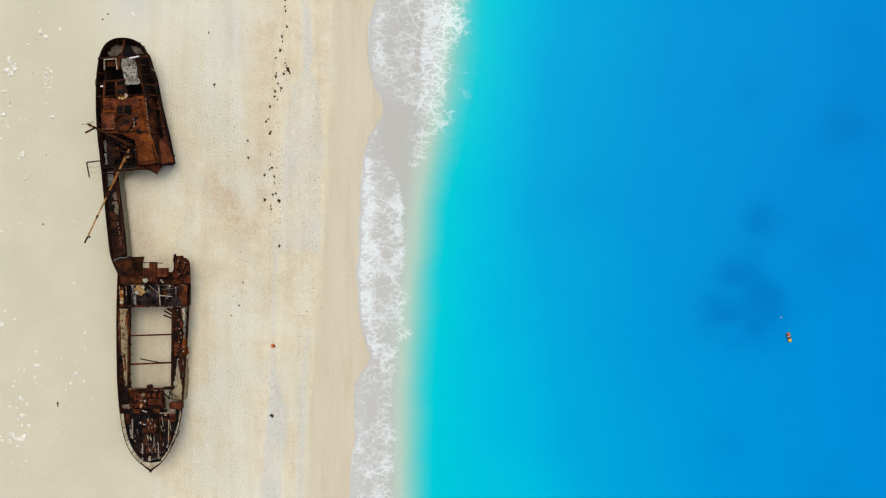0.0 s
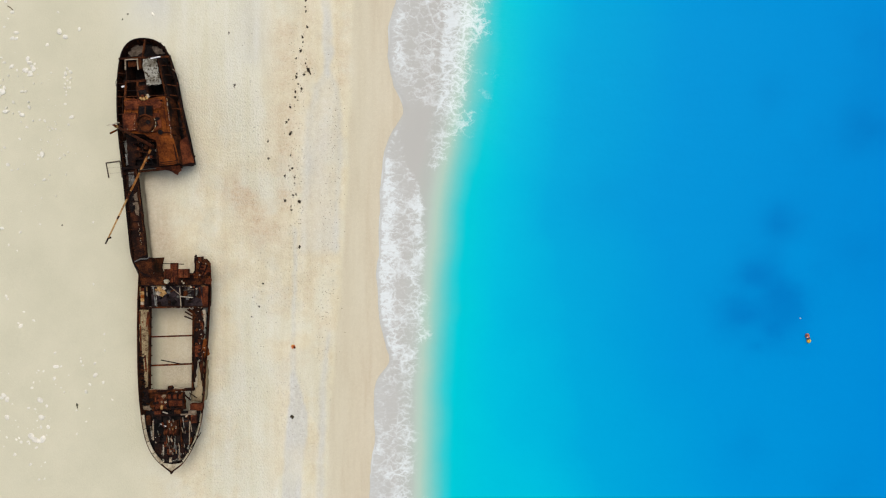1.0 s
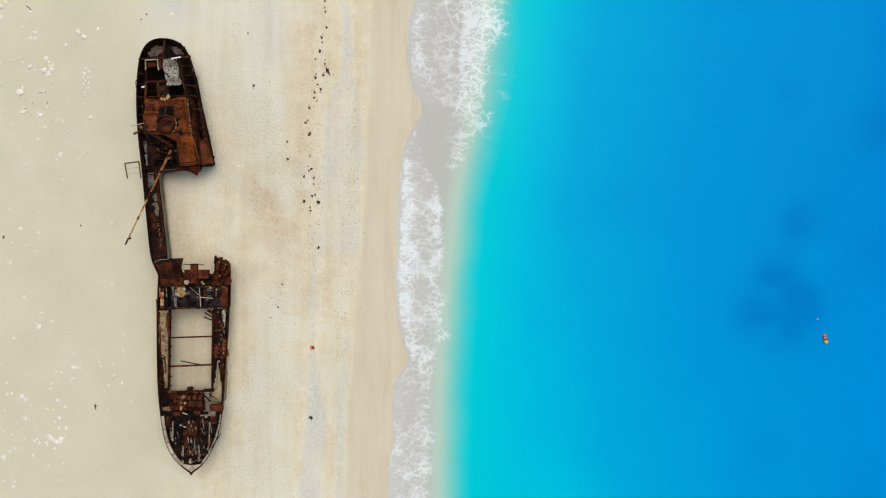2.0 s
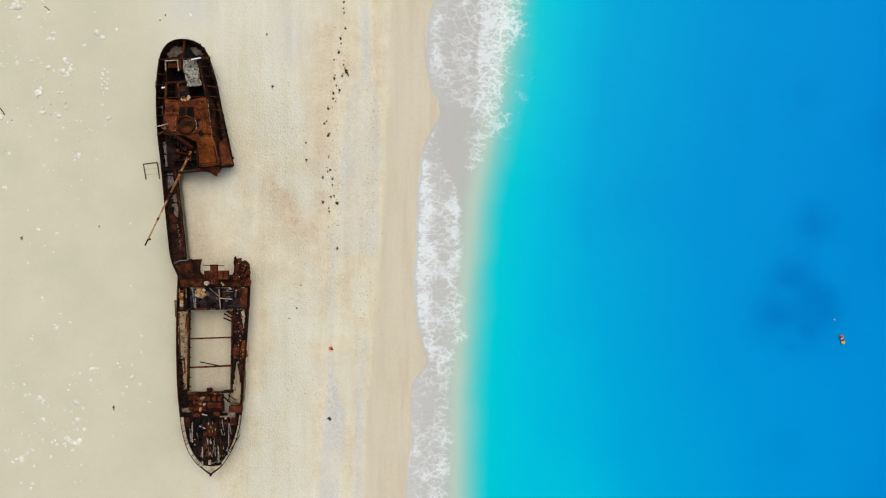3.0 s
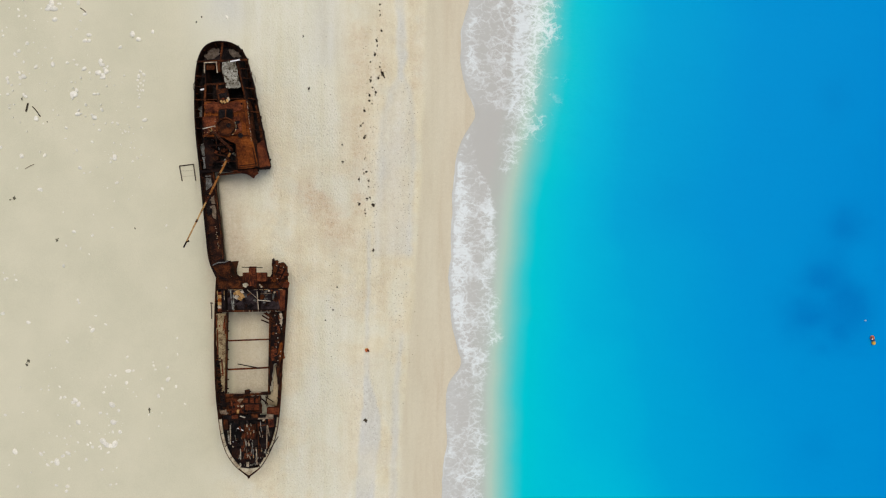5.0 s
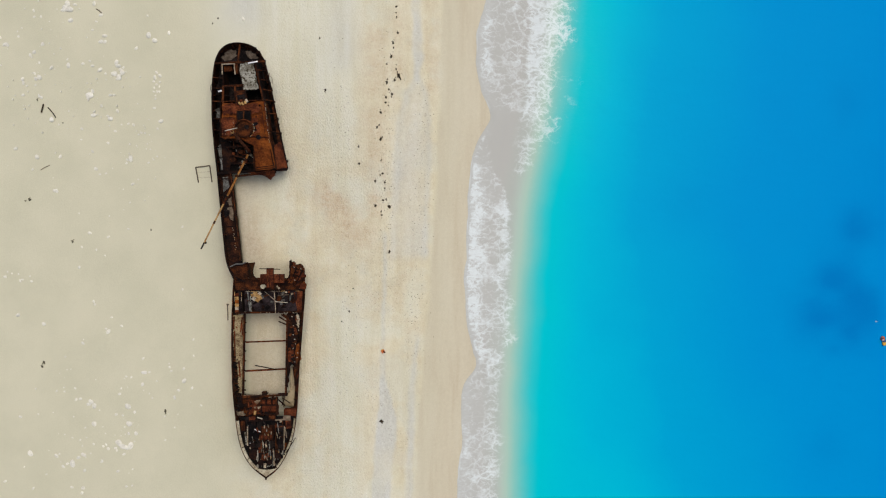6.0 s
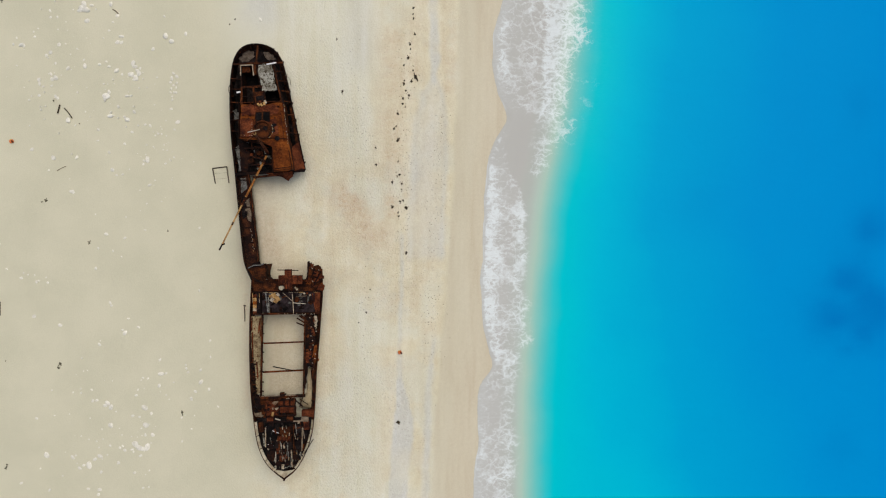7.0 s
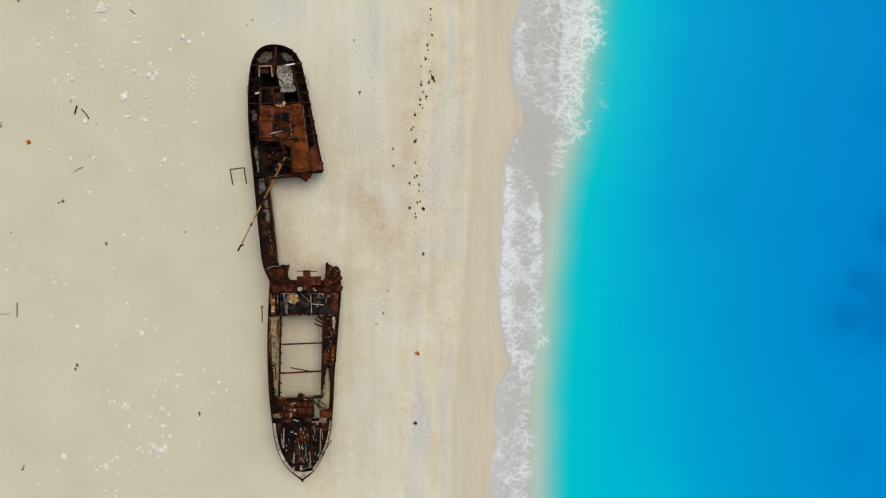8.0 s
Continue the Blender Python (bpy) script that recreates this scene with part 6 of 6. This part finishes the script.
weeds(((-22.16, 12.00, 0.30), (-19.56, 10.33, 0.28), (-22.07, 9.99, 0.26), (-19.39, 8.84, 0.30), (-19.66, 8.68, 0.22), (-20.25, 7.94, 0.28), (-19.16, 7.78, 0.30), (-19.13, 7.12, 0.24), (-19.32, 5.73, 0.36), (-18.99, 5.86, 0.34), (-20.22, 5.06, 0.36), (-18.60, 4.97, 0.50), (-19.49, 3.97, 0.24), (-19.56, 4.40, 0.20), (-18.60, -0.33, 0.40), (-19.51, -20.24, 0.53), (-26.01, 18.47, 0.40), (-26.65, 24.54, 0.26), (-23.25, -7.24, 0.20), (-24.12, -8.44, 0.20), (-22.78, -4.58, 0.20), (-38.30, 26.61, 0.16), (-38.9, 26.0, 0.12), (-22.21, 10.01, 0.20)), 140)
weeds(((-44.41, -18.72, 0.53), (-58.08, -12.99, 0.46), (-58.27, -13.50, 0.40), (-64.13, -24.79, 0.46), (-66.36, 14.16, 0.46), (-59.57, 5.64, 0.40), (-60.00, 5.51, 0.20), (-54.82, 0.88, 0.40), (-64.37, 28.40, 0.46), (-64.13, -12.62, 0.13), (-58.71, 17.00, 0.26), (-55.84, 14.40, 0.13), (-65.30, 2.09, 0.20), (-45.96, 2.19, 0.20)), 180, OLD_WEED, "greyish clump of old dried seaweed on pale sand")


def stick(a, b, r, material, label):
    bm = bmesh.new()
    a, b = Vector(a), Vector(b)
    mid = a.lerp(b, 0.5) + Vector((0.03, 0.05, 0.03))
    rail(bm, [a, mid, b], r, 0.2, 6)
    tagged(part("stick", bm, material), label, "stick")


stick((-57.49, 16.17, 0.06), (-56.62, 15.03, 0.06), 0.06, WEED, "dark weathered driftwood pole lying on the sand")
stick((-58.24, 15.58, 0.06), (-57.99, 16.55, 0.06), 0.085, WEED, "dark bent driftwood branch lying on the sand")
stick((-52.07, 27.49, 0.05), (-51.44, 26.99, 0.05), 0.05, WOOD, "short brown driftwood stick on the sand")
stick((-58.34, 9.04, 0.04), (-57.34, 9.56, 0.04), 0.035, WOOD, "thin grey driftwood stick on the sand")
stick((-64.69, -5.86, 0.05), (-64.70, -7.46, 0.05), 0.05, STEEL_GREY, "thin dark metal pole lying on the sand")
stick((-37.31, -6.41, 0.05), (-37.24, -8.25, 0.05), 0.06, STEEL_GREY, "thin dark metal pole lying beside the wreck")
stick((-37.37, -6.41, 0.06), (-37.11, -6.48, 0.06), 0.07, STEEL_GREY, "short dark metal rod lying beside the wreck")
stick((-66.56, -7.20, 0.04), (-65.39, -7.14, 0.04), 0.03, WOOD, "thin pale stick lying on the sand")


def make_frame():
    root = tagged(new("metal_frame"), "bent rusty three-sided metal frame lying on the sand", "frame")
    root.location = (-40.06, 8.79, 0.00)
    bpy.context.view_layer.update()
    a, b, c, d = (Vector(p) for p in ((-40.56, 7.67, 0.07), (-40.87, 9.42, 0.07), (-39.27, 9.63, 0.07), (-39.02, 7.74, 0.07)))
    for p, q in ((a, b), (b, c), (c, d)):
        piece("bar", STEEL_GREY, root, bar, p, q, 0.065, 8)
    for f in (0.35, 0.7):
        piece("cross_wire", STEEL_GREY, root, bar, b.lerp(a, f), c.lerp(d, f), 0.009, 5)


def make_litter(x, y):
    z = beach_height(x, y)
    root = tagged(new("plastic_scrap"), "small orange plastic scrap lying on the sand", "litter", "orange litter on the beach")
    root.location = (x, y, z)
    bpy.context.view_layer.update()
    piece("crate_side", ORANGE_PLASTIC, root, block, (x, y, z + 0.1), (0.42, 0.34, 0.2), 25, (12, 8))
    piece("rim", RUST_RED, root, block, (x + 0.16, y - 0.05, z + 0.2), (0.16, 0.3, 0.08), 40)
    piece("handle", YELLOW_PLASTIC, root, bar, (x - 0.2, y + 0.15, z + 0.1), (x + 0.02, y + 0.22, z + 0.16), 0.04)


def make_float():
    """An inflatable float adrift on the sea."""
    x, y, z = 42.56, -11.40, -2.20
    root = tagged(new("inflatable_float"), "small orange and yellow inflatable float drifting at sea", "float")
    root.location = (x, y, SEA)
    bpy.context.view_layer.update()

    def ring(bm, cx, cy, big, small):
        n, m = 20, 8
        v = [[bm.verts.new((cx + (big + small * math.cos(b)) * math.cos(a), cy + (big * 1.15 + small * math.cos(b)) * math.sin(a), SEA + 0.12 + small * math.sin(b))) for b in (math.tau * j / m for j in range(m))] for a in (math.tau * i / n for i in range(n))]
        for i in range(n):
            for j in range(m):
                bm.faces.new((v[i][j], v[(i + 1) % n][j], v[(i + 1) % n][(j + 1) % m], v[i][(j + 1) % m]))
    piece("ring", ORANGE_PLASTIC, root, ring, x - 0.06, y + 0.30, 0.16, 0.11, smooth=True)
    piece("ring", YELLOW_PLASTIC, root, ring, x + 0.12, y - 0.34, 0.13, 0.12, smooth=True)
    piece("strap", BLUE_PLASTIC, root, block, (x + 0.08, y - 0.02, SEA + 0.2), (0.3, 0.24, 0.16), 20)
    piece("patch", WHITE_PLASTIC, root, block, (x - 0.12, y + 0.12, SEA + 0.22), (0.18, 0.12, 0.08), 10)
    piece("buckle", BLUE_PLASTIC, root, block, (x - 0.22, y + 0.3, SEA + 0.2), (0.12, 0.3, 0.12), 5)
    p = Vector((41.65, -8.99, -2.20))
    bm = bmesh.new()
    bmesh.ops.create_uvsphere(bm, u_segments=12, v_segments=8, radius=0.09, matrix=Matrix.Translation((p.x, p.y, SEA + 0.06)))
    bar(bm, (p.x, p.y, SEA + 0.15), (p.x, p.y, SEA + 0.3), 0.03)
    tagged(part("buoy", bm, WHITE_PLASTIC, smooth=True), "small white mooring buoy floating on the sea", "buoy")


make_frame()
make_litter(-63.33, 12.34)
make_litter(-19.34, -12.00)
make_float()


def sand_drift(pts, top, label):
    """Blown sand banked up inside the hull."""
    rng = random.Random(9)
    edge = torn([Vector((*p, 0)) for p in pts], 0.45, 0.08, 3)
    mid = sum(edge, Vector()) / len(edge)
    bm = bmesh.new()
    rings = []
    for f, z in ((1.0, -0.3), (1.0, top * 0.8), (0.7, top), (0.35, top * 1.02)):
        rings.append([bm.verts.new((mid.x + (p.x - mid.x) * f, mid.y + (p.y - mid.y) * f, z + rng.uniform(-0.05, 0.05))) for p in edge])
    n = len(edge)
    for a, b in zip(rings, rings[1:]):
        for k in range(n):
            bm.faces.new((a[k], a[(k + 1) % n], b[(k + 1) % n], b[k]))
    bm.faces.new(rings[-1])
    bm.faces.new(rings[0][::-1])
    tagged(part("sand_drift", bm, DUSTY, smooth=True), label, "sand")


sand_drift([(-29.78, -13.52), (-29.14, -13.52), (-29.16, -16.40), (-29.35, -18.08), (-30.66, -18.06), (-30.79, -16.90), (-29.96, -16.40)], 1.55, "pale sand drifted up inside the rusted hull")
